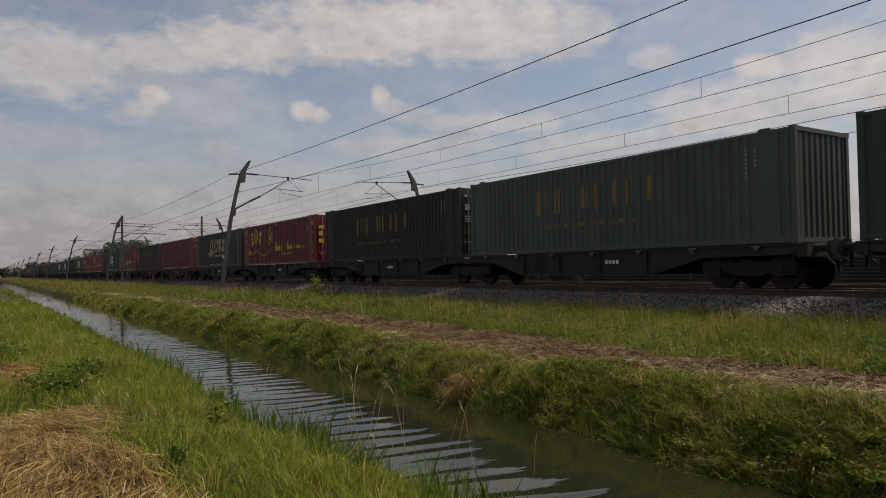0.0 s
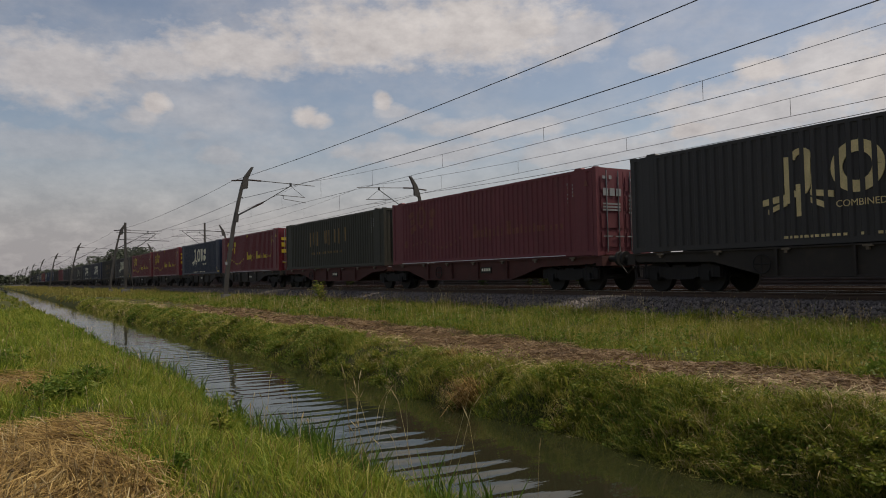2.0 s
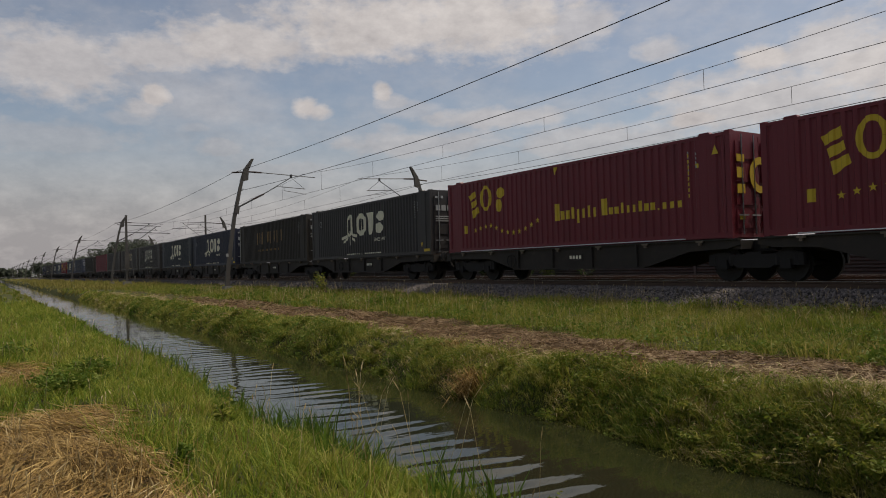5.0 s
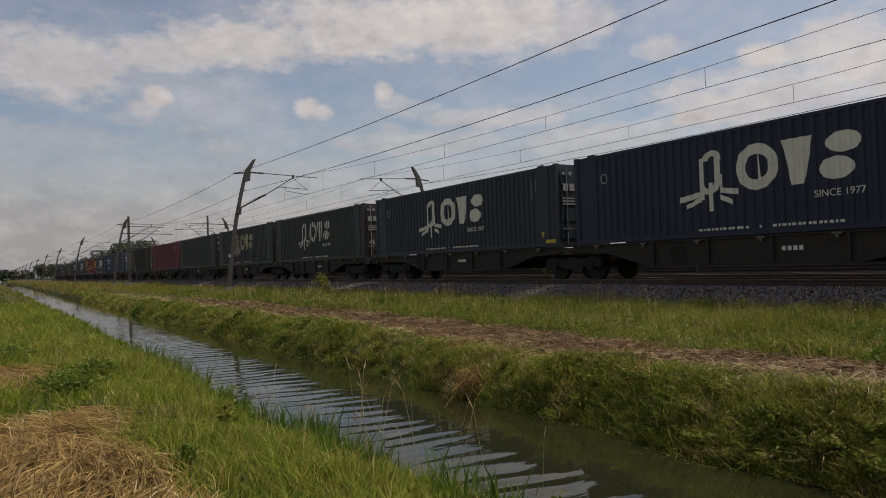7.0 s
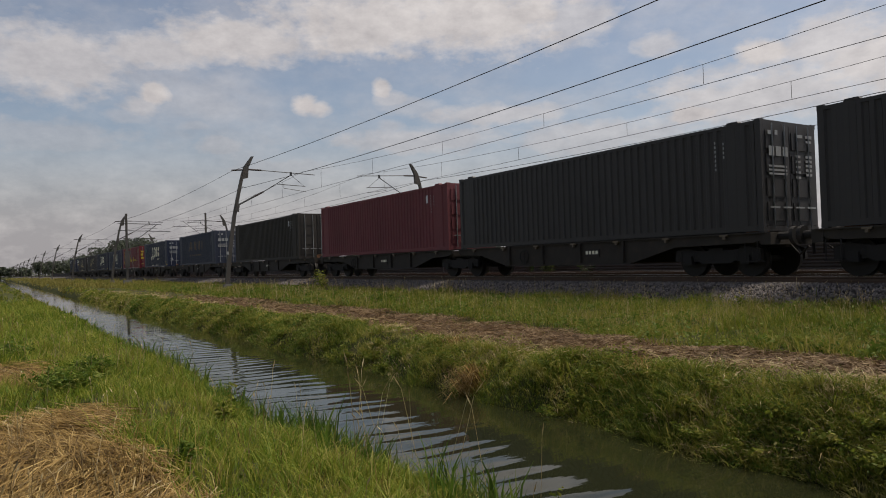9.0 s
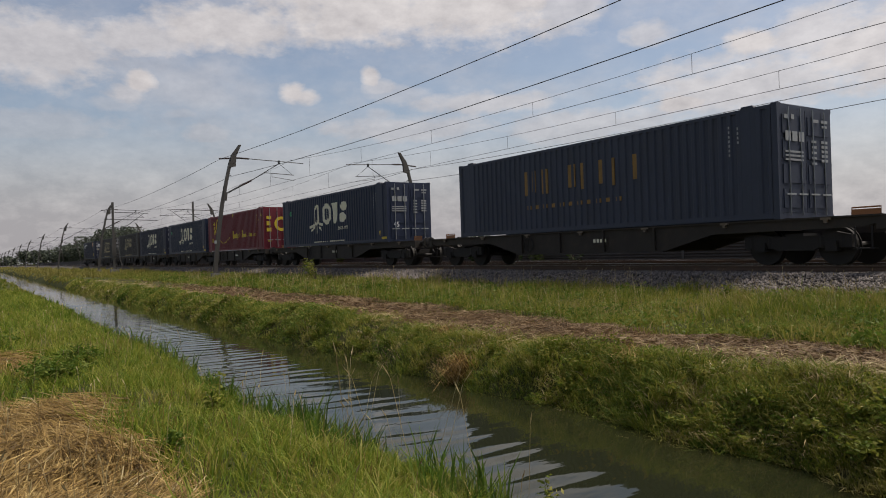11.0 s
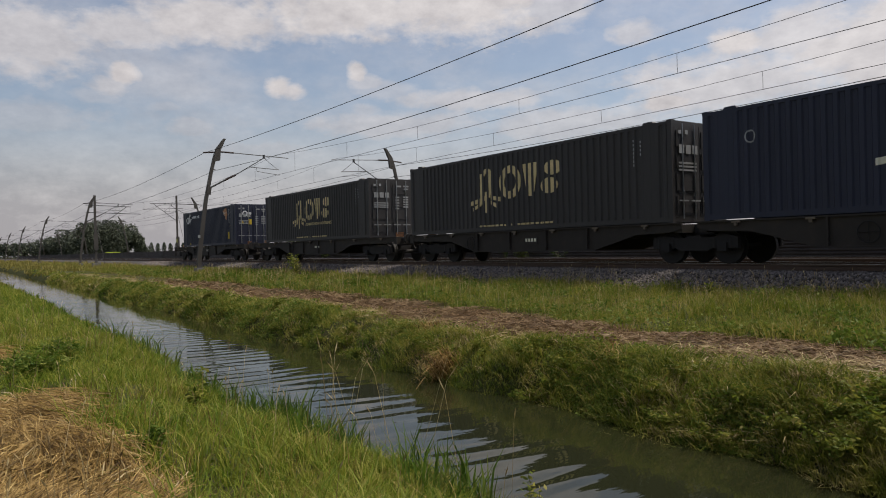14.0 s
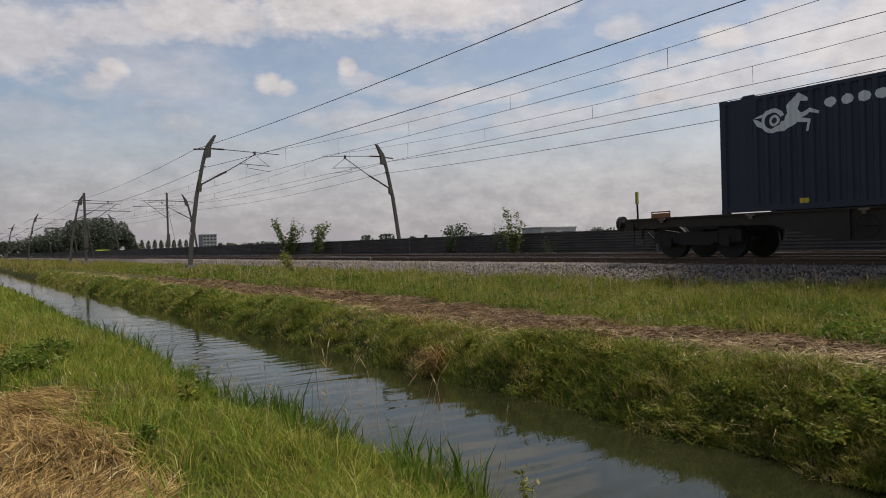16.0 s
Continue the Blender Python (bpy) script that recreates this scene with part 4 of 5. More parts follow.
def container(colour, label, end="doors"):
    paint = PAINT[colour]
    box = thing("container", label, "container", "containers on the train")

    def k(name, make):
        return kept((colour, name), lambda: make().mesh(name, paint))
    side = k("side_panel", side_geo)
    part("side_panel", side, None, box)
    part("side_panel", side, None, box, at=pose(0, 0, 0, 0, 0, 180))
    part("roof", k("roof", roof_geo), None, box)
    part("front_wall", k("front_wall", end_geo), None, box, at=pose(0, HL - 0.03, 0, 0, 0, 180))
    post = k("corner_post", lambda: Geo().prism([(-0.07, -0.08), (0.05, -0.08), (0.07, -0.06), (0.07, 0.08), (-0.07, 0.08)], "z", 0.118, HIGH - 0.118))
    cast = k("corner_casting", lambda: Geo().add(CAST.v, CAST.f))
    for sx in (-1, 1):
        for sy in (-1, 1):
            part("corner_post", post, None, box, at=pose(sx * (HW - 0.075), sy * (HL - 0.082), 0))
            for z in (0.0, HIGH - 0.118):
                part("corner_casting", cast, None, box, at=pose(sx * (HW - 0.087), sy * (HL - 0.08), z))
        part("top_rail", k("top_rail", lambda: Geo().box(-0.03, 0.03, -HL + 0.16, HL - 0.16, HIGH - 0.12, HIGH - 0.03)), None, box, at=pose(sx * (HW - 0.032), 0, 0))
        part("bottom_rail", k("bottom_rail", lambda: Geo().prism([(-0.03, 0.02), (0.05, 0.02), (0.05, 0.05), (-0.01, 0.06), (-0.01, 0.14), (0.04, 0.165), (-0.03, 0.165)], "y", -HL + 0.16, HL - 0.16)), None, box, at=pose(sx * (HW - 0.034), 0, 0, 0, 0, 0 if sx < 0 else 180))
        # raised plates by the posts of a pallet-wide box
        part("post_plate", k("post_plate", lambda: Geo().box(-0.012, 0.012, -0.28, 0.28, 0.16, HIGH - 0.11)), None, box, at=pose(sx * (HW - 0.016), -HL + 0.75, 0))
        part("post_plate", k("post_plate", None), None, box, at=pose(sx * (HW - 0.016), HL - 0.62, 0))
        for sy in (-1, 1):
            part("lifting_block", k("lifting_block", lambda: Geo().prism([(-0.19, 0), (0.19, 0), (0.15, 0.055), (-0.15, 0.055)], "x", -0.08, 0.08)), None, box, at=pose(sx * (HW - 0.085), sy * 6.05, HIGH - 0.025))
    part("floor", k("floor", lambda: Geo().box(-1.2, 1.2, -HL + 0.05, HL - 0.05, 0.10, 0.16)), None, box)
    if end == "doors":
        for s in (-1, 1):
            door = part("door", kept((colour, "door", s), lambda: door_geo(s).mesh("door", paint)), None, box, at=pose(0, -HL + 0.02, 0))
            for x in (0.28, 0.82):
                part("lock_bar", kept("lock_bar", lambda: Geo().tube([(0, 0, 0.1), (0, 0, HIGH - 0.1)], 0.02, 6).mesh("lock_bar", GALV)), None, door, "galvanised locking bar", at=pose(s * x, -0.065, 0))
                part("handle", kept("door_handle", lambda: Geo().box(-0.2, 0.2, -0.012, 0.012, -0.02, 0.02).mesh("handle", GALV)), None, door, at=pose(s * x, -0.085, 0.62))
        part("door_sill", k("door_sill", lambda: Geo().box(-1.1, 1.1, -HL, -HL + 0.06, 0.02, 0.15)), None, box)
        part("door_header", k("door_header", lambda: Geo().box(-1.1, 1.1, -HL, -HL + 0.06, HIGH - 0.13, HIGH - 0.02)), None, box)
    else:
        part("front_wall", k("front_wall", end_geo), None, box, at=pose(0, -HL + 0.03, 0))
        part("end_sill", k("door_sill", lambda: Geo().box(-1.1, 1.1, -HL, -HL + 0.06, 0.02, 0.15)), None, box)
        part("end_header", k("door_header", lambda: Geo().box(-1.1, 1.1, -HL, -HL + 0.06, HIGH - 0.13, HIGH - 0.02)), None, box)
    part("data_plate", kept("data_plate", lambda: shapes([rect(12.36, 12.40, 1.7 + 0.12 * i, 1.77 + 0.12 * i) for i in range(7)] + [rect(12.62, 12.66, 2.0 + 0.12 * i, 2.07 + 0.12 * i) for i in range(4)]).mesh("data_plate", PALE_GREY)), None, box, "small pale data marks")
    return box


GTS = "corrugated steel container with pale company marks"
# far end of each container at the clip's end, colour, dress, label
LOADS = [
    (10.82, "navy", "cronos", "navy blue corrugated container with white marks and yellow plates"),
    (-8.89, "black", "gold_slogan", "black " + GTS + " and a slogan"),
    (-26.40, "black", "gold", "black corrugated steel container with worn gold company marks"),
    (-41.12, "navy", "cream45", "navy blue " + GTS),
    (-56.33, "blue", "cream45_green", "dark blue " + GTS + ", green roundel"),
    (-70.94, "maroon", "ecs", "maroon container with yellow marks, stars and yellow door signs"),
    (-88.33, "blue", "cream45_green", "dark blue " + GTS + ", green roundel"),
    (-108.16, "steel_blue", "ghost_gold", "dull grey-blue corrugated container with worn gold lettering"),
    (-128.00, "brown", "plain", "dark brown corrugated steel container, unmarked"),
    (-145.45, "faded_red", "plain", "faded red corrugated steel container with a small white plate"),
    (-160.11, "black", "bare", "black corrugated steel container, unmarked but for door print"),
    (-175.30, "black", "gold", "black corrugated steel container with worn gold company marks"),
    (-189.80, "black", "worn_cream", "black " + GTS + " worn on the ribs"),
    (-205.02, "slate", "cream", "dark slate " + GTS),
    (-219.65, "navy", "cream", "navy blue " + GTS),
    (-234.87, "brown", "ghost_gold", "dark brown corrugated container with worn gold lettering"),
    (-249.50, "black", "cream", "black " + GTS),
    (-264.70, "maroon", "ecs", "maroon container with yellow marks and an arc of stars"),
    (-279.30, "maroon", "ecs", "maroon container with yellow marks, stars and yellow door signs"),
    (-294.50, "blue", "cream45", "bright dark blue " + GTS),
    (-309.08, "maroon", "ecs", "maroon container with yellow marks, stars and yellow door signs"),
    (-324.27, "olive", "ghost", "dark olive corrugated steel container with ghostly old lettering"),
    (-338.90, "faded_red", "ecs_faint", "faded red corrugated container with nearly worn-off marks"),
    (-354.09, "black", "gold_slogan", "black " + GTS + " and a slogan"),
    (-368.67, "maroon", "ecs_pallets", "maroon container with yellow marks, crest and pallet count"),
    (-383.89, "brown", "ghost_gold", "dark brown weathered corrugated container with worn gold lettering"),
    (-398.44, "green", "ghost_gold", "grey-green corrugated container with worn gold lettering"),
    (-413.60, "dark_green", "ghost", "dark green-grey corrugated container with old lettering")]

for u, colour, dress, label in LOADS:
    end = "wall" if colour in ("green", "dark_green", "olive") else "doors"
    box = container(colour, label, end)
    if dress.startswith("cream"):
        branded_marks(box, CREAM, False, "since", True)
        end_marks(box, "gts45" if "45" in dress else "gts")
        part("yellow_sign", kept("sill_yellow", lambda: shapes([rect(13.1, 13.6, 0.14, 0.26), [(12.86, 0.55), (13.02, 0.55), (12.94, 0.3)]]).mesh("yellow_sign", YELLOW)), None, box, "yellow width marks")
        part("roundel", kept("roundel" + str("green" in dress), lambda: shapes(ring(1.36, 2.08, 0.15, 0.17, 0.09 if "green" in dress else 0.04, 0, 360, 12)).mesh("roundel", GREENMARK if "green" in dress else PALE_GREY)), None, box, "small round mark")
    elif dress == "worn_cream":
        branded_marks(box, CREAM, True, "since", True)
        end_marks(box, "gts45")
    elif dress.startswith("gold"):
        branded_marks(box, GOLD, True, "slogan" if "slogan" in dress else "", True)
        end_marks(box, "gts")
    elif dress == "ecs" or dress == "ecs_pallets":
        yellow_marks(box, YELLOW, dress == "ecs_pallets")
        end_marks(box, "ecs")
    elif dress == "ecs_faint":
        yellow_marks(box, FAINT_GOLD, False)
        end_marks(box, "gts")
    elif dress in ("ghost", "ghost_gold"):
        letter_ghosts(box, DULL_GOLD)
        if end == "doors":
            end_marks(box, "gts")
    elif dress == "bare":
        end_marks(box, "gts")
    elif dress == "plain":
        part("white_plate", kept("white_plate", lambda: shapes([rect(11.9, 12.12, 2.15, 2.5)]).mesh("white_plate", WHITE)), None, box, "small white plate")
    elif dress == "cronos":
        emblem = ring(1.42, 2.2, 0.30, 0.30, 0.10, 20, 350, 16) + ring(1.46, 2.2, 0.14, 0.14, 0.06, 0, 360, 12) + [
            [(0.92, 2.30), (1.02, 2.12), (1.20, 2.02), (1.24, 2.10), (1.06, 2.26)], [(0.92, 2.30), (1.16, 2.40), (1.22, 2.32)],
            [(1.36, 1.92), (1.72, 1.92), (2.00, 2.06), (2.16, 2.24), (2.02, 2.42), (1.78, 2.30), (1.64, 2.08), (1.40, 2.02)],
            [(1.80, 2.30), (2.04, 2.36), (2.12, 2.56), (2.28, 2.54), (2.30, 2.60), (2.16, 2.70), (2.08, 2.76), (1.92, 2.66), (1.78, 2.50)],
            [(2.10, 2.16), (2.34, 2.26), (2.52, 2.20), (2.54, 2.26), (2.34, 2.36), (2.10, 2.28)], [(2.02, 2.08), (2.26, 2.04), (2.22, 1.84), (2.30, 1.84), (2.36, 2.10), (2.10, 2.18)]]
        part("emblem", shapes(emblem), WHITE, box, "white painted company mark")
        for i in range(6):
            part("print_bar", shapes([oval(2.80 + 0.36 * i, 2.42, 0.14, 0.12, 8)]), WHITE, box, "white print")
        part("sticker", shapes([[(10.96, 2.5), (11.5, 2.72), (11.86, 2.62), (11.9, 2.2), (11.74, 1.74)]]), STICKER, box, "orange and white printed sticker")
        side_text(box, "2.5m", 11.08, 2.28, 0.26, WHITE)
        part("data_plate", shapes([rect(12.3, 12.38, 1.6, 2.6), rect(12.55, 12.62, 1.9, 2.6)]), WHITE, box)
        part("yellow_sign", shapes([rect(12.0, 12.4, 0.45, 0.95), [(12.45, 1.35), (12.68, 1.35), (12.56, 1.62)], rect(12.46, 12.62, 1.85, 2.05), rect(2.05, 2.25, 0.16, 0.28)]), YELLOW, box, "yellow plates and triangle")
        end_marks(box, "cronos")
    MOVING.append((box, u - HL, DECK))

# ---- wagons ----
WHEEL_R = 0.46


def wheel_geo():
    g = Geo()
    for cx in (-0.755, 0.755):
        g.tube([(cx - 0.065, 0, 0), (cx + 0.065, 0, 0)], WHEEL_R, 24)
        f = 0.07 if cx < 0 else -0.07
        g.tube([(cx + f, 0, 0), (cx + f * 1.45, 0, 0)], WHEEL_R + 0.028, 24)
    return g.tube([(-1.0, 0, 0), (1.0, 0, 0)], 0.085, 10)


def bogie_frame_geo():
    g = Geo()
    for cx in (-1.0, 1.0):
        g.prism([(-1.35, 0.42), (-1.35, 0.72), (-1.0, 0.80), (-0.55, 0.72), (0.55, 0.72), (1.0, 0.80), (1.35, 0.72), (1.35, 0.42), (1.1, 0.42), (0.75, 0.52), (0.45, 0.36), (-0.45, 0.36), (-0.75, 0.52), (-1.1, 0.42)], "x", cx - 0.06, cx + 0.06)
        for y in (-0.9, 0.9):
            g.box(cx - 0.12, cx + 0.12, y - 0.14, y + 0.14, 0.34, 0.58)
            for d in (-0.24, 0.24):
                g.tube([(cx, y + d, 0.42), (cx, y + d, 0.70)], 0.085, 8)
    return g.box(-1.05, 1.05, -0.22, 0.22, 0.42, 0.78)


def bogie(wagon, y):
    b = part("bogie", kept("bogie", lambda: bogie_frame_geo().mesh("bogie", BOGIE)), None, wagon, "grimy two-axle bogie", at=pose(0, y, 0))
    for d in (-0.9, 0.9):
        part("wheelset", kept("wheelset", lambda: wheel_geo().mesh("wheelset", WHEEL)), None, b, at=pose(0, d, WHEEL_R))
    return b


def sill_geo(y0, y1, cut0, cut1):
    """One side sill from y0 to y1, deep between the bogies. cut0, cut1: length of the shallow ends."""
    return [(y0, 0.98), (y0, 1.15), (y1, 1.15), (y1, 0.98), (y1 - 0.4, 0.88), (y1 - cut1 + 0.3, 0.84), (y1 - cut1 - 1.3, 0.42), (y0 + cut0 + 1.3, 0.42), (y0 + cut0 - 0.3, 0.84), (y0 + 0.4, 0.88)]


def unit(wagon, y0, y1, mat, key, cut0=3.4, cut1=3.4):
    pts = sill_geo(y0, y1, cut0, cut1)
    for sx in (-1, 1):
        sill = part("side_sill", kept((key, "sill", sx), lambda: Geo().prism(pts, "x", sx * 1.2 - 0.03, sx * 1.2 + 0.03).mesh("side_sill", mat)), None, wagon)
        fl = Geo().box(sx * 1.2 - 0.09, sx * 1.2 + 0.09, y0, y1, 1.11, 1.15)
        fl.box(sx * 1.2 - 0.09, sx * 1.2 + 0.09, y0 + cut0 + 1.3, y1 - cut1 - 1.3, 0.40, 0.44)
        part("flange", kept((key, "flange", sx), lambda: fl.mesh("flange", mat)), None, sill)
        rib = kept(("rib", mat.name), lambda: Geo().box(-0.07, 0.07, -0.03, 0.03, 0.45, 1.11).mesh("rib", mat))
        n = 4
        for i in range(n):
            yy = y0 + cut0 + 1.6 + (y1 - y0 - cut0 - cut1 - 3.2) * i / (n - 1)
            part("rib", rib, None, sill, at=pose(sx * 1.25, yy, 0))
        for i, yy in enumerate(np.linspace(y0 + 1.2, y1 - 1.2, 7)):
            part("folding_latch", kept("latch", lambda: Geo().box(-0.04, 0.04, -0.11, 0.11, 1.075, 1.125).box(-0.03, 0.03, -0.04, 0.04, 1.0, 1.08).mesh("folding_latch", LATCH)), None, sill, "worn pale folding container latch", at=pose(sx * 1.30, float(yy), 0))
    deck = Geo().box(-0.25, 0.25, y0 + 0.1, y1 - 0.1, 0.75, 1.08)
    for yy in np.linspace(y0 + 0.15, y1 - 0.15, 9):
        deck.box(-1.17, 1.17, yy - 0.12, yy + 0.12, 0.86, 1.10)
    part("centre_frame", kept((key, "deck"), lambda: deck.mesh("centre_frame", mat)), None, wagon)
    # fittings on the side
    mid = (y0 + y1) / 2
    part("brake_wheel", kept("brake_wheel", lambda: ring_x(0.24, 0.03).mesh("brake_wheel", WHEEL)), None, wagon, "round hand brake wheel", at=pose(-1.30, mid + 2.6, 0.74))
    part("data_board", kept("data_board", lambda: Geo().box(-0.01, 0.01, -0.35, 0.35, -0.12, 0.12).mesh("data_board", FRAME_DARK)), None, wagon, at=pose(-1.245, mid - 0.8, 0.78))
    bars = Geo()
    for i in range(4):
        bars.box(-0.014, -0.011, -0.28 + i * 0.15, -0.18 + i * 0.15, -0.06, 0.05)
    part("data_print", kept("data_print", lambda: bars.mesh("data_print", CREAM)), None, wagon, "small pale print", at=pose(-1.245, mid - 0.8, 0.80))
    part("brake_cylinder", kept("brake_cylinder", lambda: Geo().tube([(0, -0.45, 0), (0, 0.45, 0)], 0.17, 12).mesh("brake_cylinder", BOGIE)), None, wagon, at=pose(-0.7, mid + 1.0, 0.55))


def ring_x(r, t):
    path = [(0, r * math.cos(2 * math.pi * i / 20), r * math.sin(2 * math.pi * i / 20)) for i in range(21)]
    return Geo().tube(path, t * 0.6, 5).tube([(0, -r, 0), (0, r, 0)], 0.012, 4).tube([(0, 0, -r), (0, 0, r)], 0.012, 4)


def wagon_end(wagon, y, s, mat):
    """Headstock with buffers, hook, steps and a yellow-orange end handle. s: which way it points."""
    part("headstock", kept(("headstock", mat.name), lambda: Geo().box(-1.25, 1.25, -0.14, 0.14, 0.82, 1.14).mesh("headstock", mat)), None, wagon, at=pose(0, y - s * 0.66, 0))
    for x in (-0.875, 0.875):
        b = part("buffer", kept("buffer", lambda: Geo().tube([(0, 0, 0), (0, 0.40, 0)], 0.10, 12).mesh("buffer", BOGIE)), None, wagon, at=pose(x, y - s * 0.54, 1.03, 0, 0, 0 if s > 0 else 180))
        part("buffer_head", kept("buffer_head", lambda: Geo().tube([(0, 0.40, 0), (0, 0.50, 0)], 0.23, 16).mesh("buffer_head", BOGIE)), None, b)
    part("coupling", kept("coupling", lambda: Geo().box(-0.06, 0.06, 0, 0.5, -0.08, 0.06).tube([(0, 0.4, 0), (0, 0.42, -0.45)], 0.04, 6).mesh("coupling", BOGIE)), None, wagon, at=pose(0, y - s * 0.55, 1.0, 0, 0, 0 if s > 0 else 180))
    part("step", kept("step", lambda: Geo().box(-0.15, 0.15, -0.2, 0.2, 0.38, 0.41).tube([(-0.1, -0.18, 0.4), (-0.1, -0.18, 0.9)], 0.018, 5).tube([(-0.1, 0.18, 0.4), (-0.1, 0.18, 0.9)], 0.018, 5).mesh("step", BOGIE)), None, wagon, at=pose(-1.18, y - s * 1.05, 0))
    part("end_handle", kept("end_handle", lambda: Geo().tube([(-0.32, 0, 1.12), (-0.32, 0, 1.34), (0.32, 0, 1.34), (0.32, 0, 1.12)], 0.022, 6).box(-0.32, 0.32, -0.01, 0.01, 1.14, 1.3).mesh("end_handle", ORANGE)), None, wagon, "orange end handle", at=pose(-0.6, y - s * 1.3, 0, 0, 0, 90))
    part("pipe", kept("pipe", lambda: Geo().tube([(0.35, 0, 0.8), (0.35, 0.25, 0.55), (0.35, 0.5, 0.75)], 0.03, 6).mesh("pipe", BOGIE)), None, wagon, at=pose(0, y - s * 0.55, 0, 0, 0, 0 if s > 0 else 180))


def short_wagon(shift=0.0):
    w = thing("flat_wagon", "dark grimy four-axle container flat wagon", "wagon", "wagons of the train")
    unit(w, -9.2, 9.2, FRAME_DARK, "short", 4.6, 4.6)
    for s in (-1, 1):
        bogie(w, s * 7.1)
        wagon_end(w, s * 9.87, s, FRAME_DARK)
    return w


def long_wagon(mat, red):
    w = thing("articulated_wagon", ("rusty red" if red else "dark grimy") + " articulated container wagon on three bogies", "wagon", "wagons of the train")
    key = "long" + mat.name
    unit(w, 0.25, 14.25, mat, key + "a", 1.9, 3.2)
    unit(w, -14.25, -0.25, mat, key + "b", 3.2, 1.9)
    for y in (-12.6, 0, 12.6):
        bogie(w, y)
    for s in (-1, 1):
        wagon_end(w, s * 14.88, s, mat)
    part("joint", kept("joint", lambda: Geo().box(-0.6, 0.6, -0.35, 0.35, 0.8, 1.08).mesh("joint", BOGIE)), None, w)
    return w


US = [row[0] for row in LOADS]
for i in (0, 1, 6, 7, 8):
    MOVING.append((short_wagon(), US[i] - HL + (0.7 if i == 0 else 0), 0.0))
tail = MOVING[len(LOADS)][0]
part("tail_stake", Geo().tube([(-1.1, 9.0, 1.1), (-1.12, 9.0, 1.95)], 0.03, 6), BOGIE, tail, "upright stake")
part("tail_board", Geo().box(-1.16, -1.08, 8.97, 9.03, 1.6, 1.95), LAMP_RED, tail, "yellow-green board on the stake")
for i in (2, 4, 9, 11, 13, 15, 17, 19, 21, 23, 25):
    red = i == 21
    MOVING.append((long_wagon(FRAME_RED if red else FRAME_DARK, red), (US[i] + US[i + 1] - LEN) / 2, 0.0))
MOVING.append((long_wagon(FRAME_DARK, False), US[27] - HL - 7.4, 0.0))


def motions():
    """The whole train runs past at one speed, towards -y; the ripples drift slowly along the ditch."""
    walk(water, [(0.0, pose(0, 0, 0)), (16.0, pose(0, -6.4, 0))])
    for ob, y_end, z in MOVING:
        walk(ob, [(t, pose(TRACK_X, y_end + SPEED * (16.0 - t), z)) for t in (0.0, 4.0, 8.0, 12.0, 16.0)])

# ---- plants ----


def spread(n, x0, x1, y0, y1, near=True):
    """Places on the ground, thinning out with distance."""
    u = RNG.uniform(0, 1, n)
    y = y0 * (y1 / y0) ** u if near else RNG.uniform(y0, y1, n)
    return RNG.uniform(x0, x1, n), y


def on_ground(x, y, sink=0.02):
    return np.stack([x, y, ground_z(x, y) - sink], 1)


def patchy(x, y, cell, seed):
    """Smooth random values between 0 and 1 over the ground, changing about every cell metres."""
    table = np.random.default_rng(seed).uniform(0, 1, (64, 64))
    u, v = x / cell, y / cell
    i, j = np.floor(u).astype(int), np.floor(v).astype(int)
    a, b = u - i, v - j
    a, b = a * a * (3 - 2 * a), b * b * (3 - 2 * b)
    q = lambda di, dj: table[(i + di) % 64, (j + dj) % 64]
    return (q(0, 0) * (1 - a) + q(1, 0) * a) * (1 - b) + (q(0, 1) * (1 - a) + q(1, 1) * a) * b


def field(name, n, x0, x1, y0, y1, h, w, lean, mat, label, keep=None, near=True, comb=False, tuft=14, wide=0.05):
    """Grass in tufts: the blades of a tuft stand round its heart and lean outwards, and tufts differ in height."""
    m = max(1, n // tuft)
    cx, cy = spread(m, x0, x1, y0, y1, near)
    if keep is not None:
        k = keep(cx, cy) > RNG.uniform(0, 1, m)
        cx, cy = cx[k], cy[k]
    m = len(cx)
    tall = RNG.uniform(0.6, 1.25, m) * (0.65 + 0.7 * patchy(cx, cy, 0.8, 3)) * (0.85 + 0.3 * patchy(cx, cy, 3.1, 4))
    far = np.clip(cy / 12, 1, 5)
    own = np.repeat(np.arange(m), tuft)
    a, d = RNG.uniform(0, 2 * np.pi, len(own)), np.abs(RNG.normal(0, wide, len(own))) * far[own] ** 0.6
    x, y = np.clip(cx[own] + d * np.cos(a), x0, x1), cy[own] + d * np.sin(a)
    hh = h * tall[own] * RNG.uniform(0.5, 1.2, len(own))
    go = 2.2 * np.sin(1.1 * x + 0.7 * y) + 1.4 * np.sin(0.5 * y) if comb else a
    return whole(name, blades(name, on_ground(x, y), hh, w * RNG.uniform(0.6, 1.3, len(own)) * far[own] ** 0.75, lean, mat, toward=go), mat, label, "grass", kind="stuff")


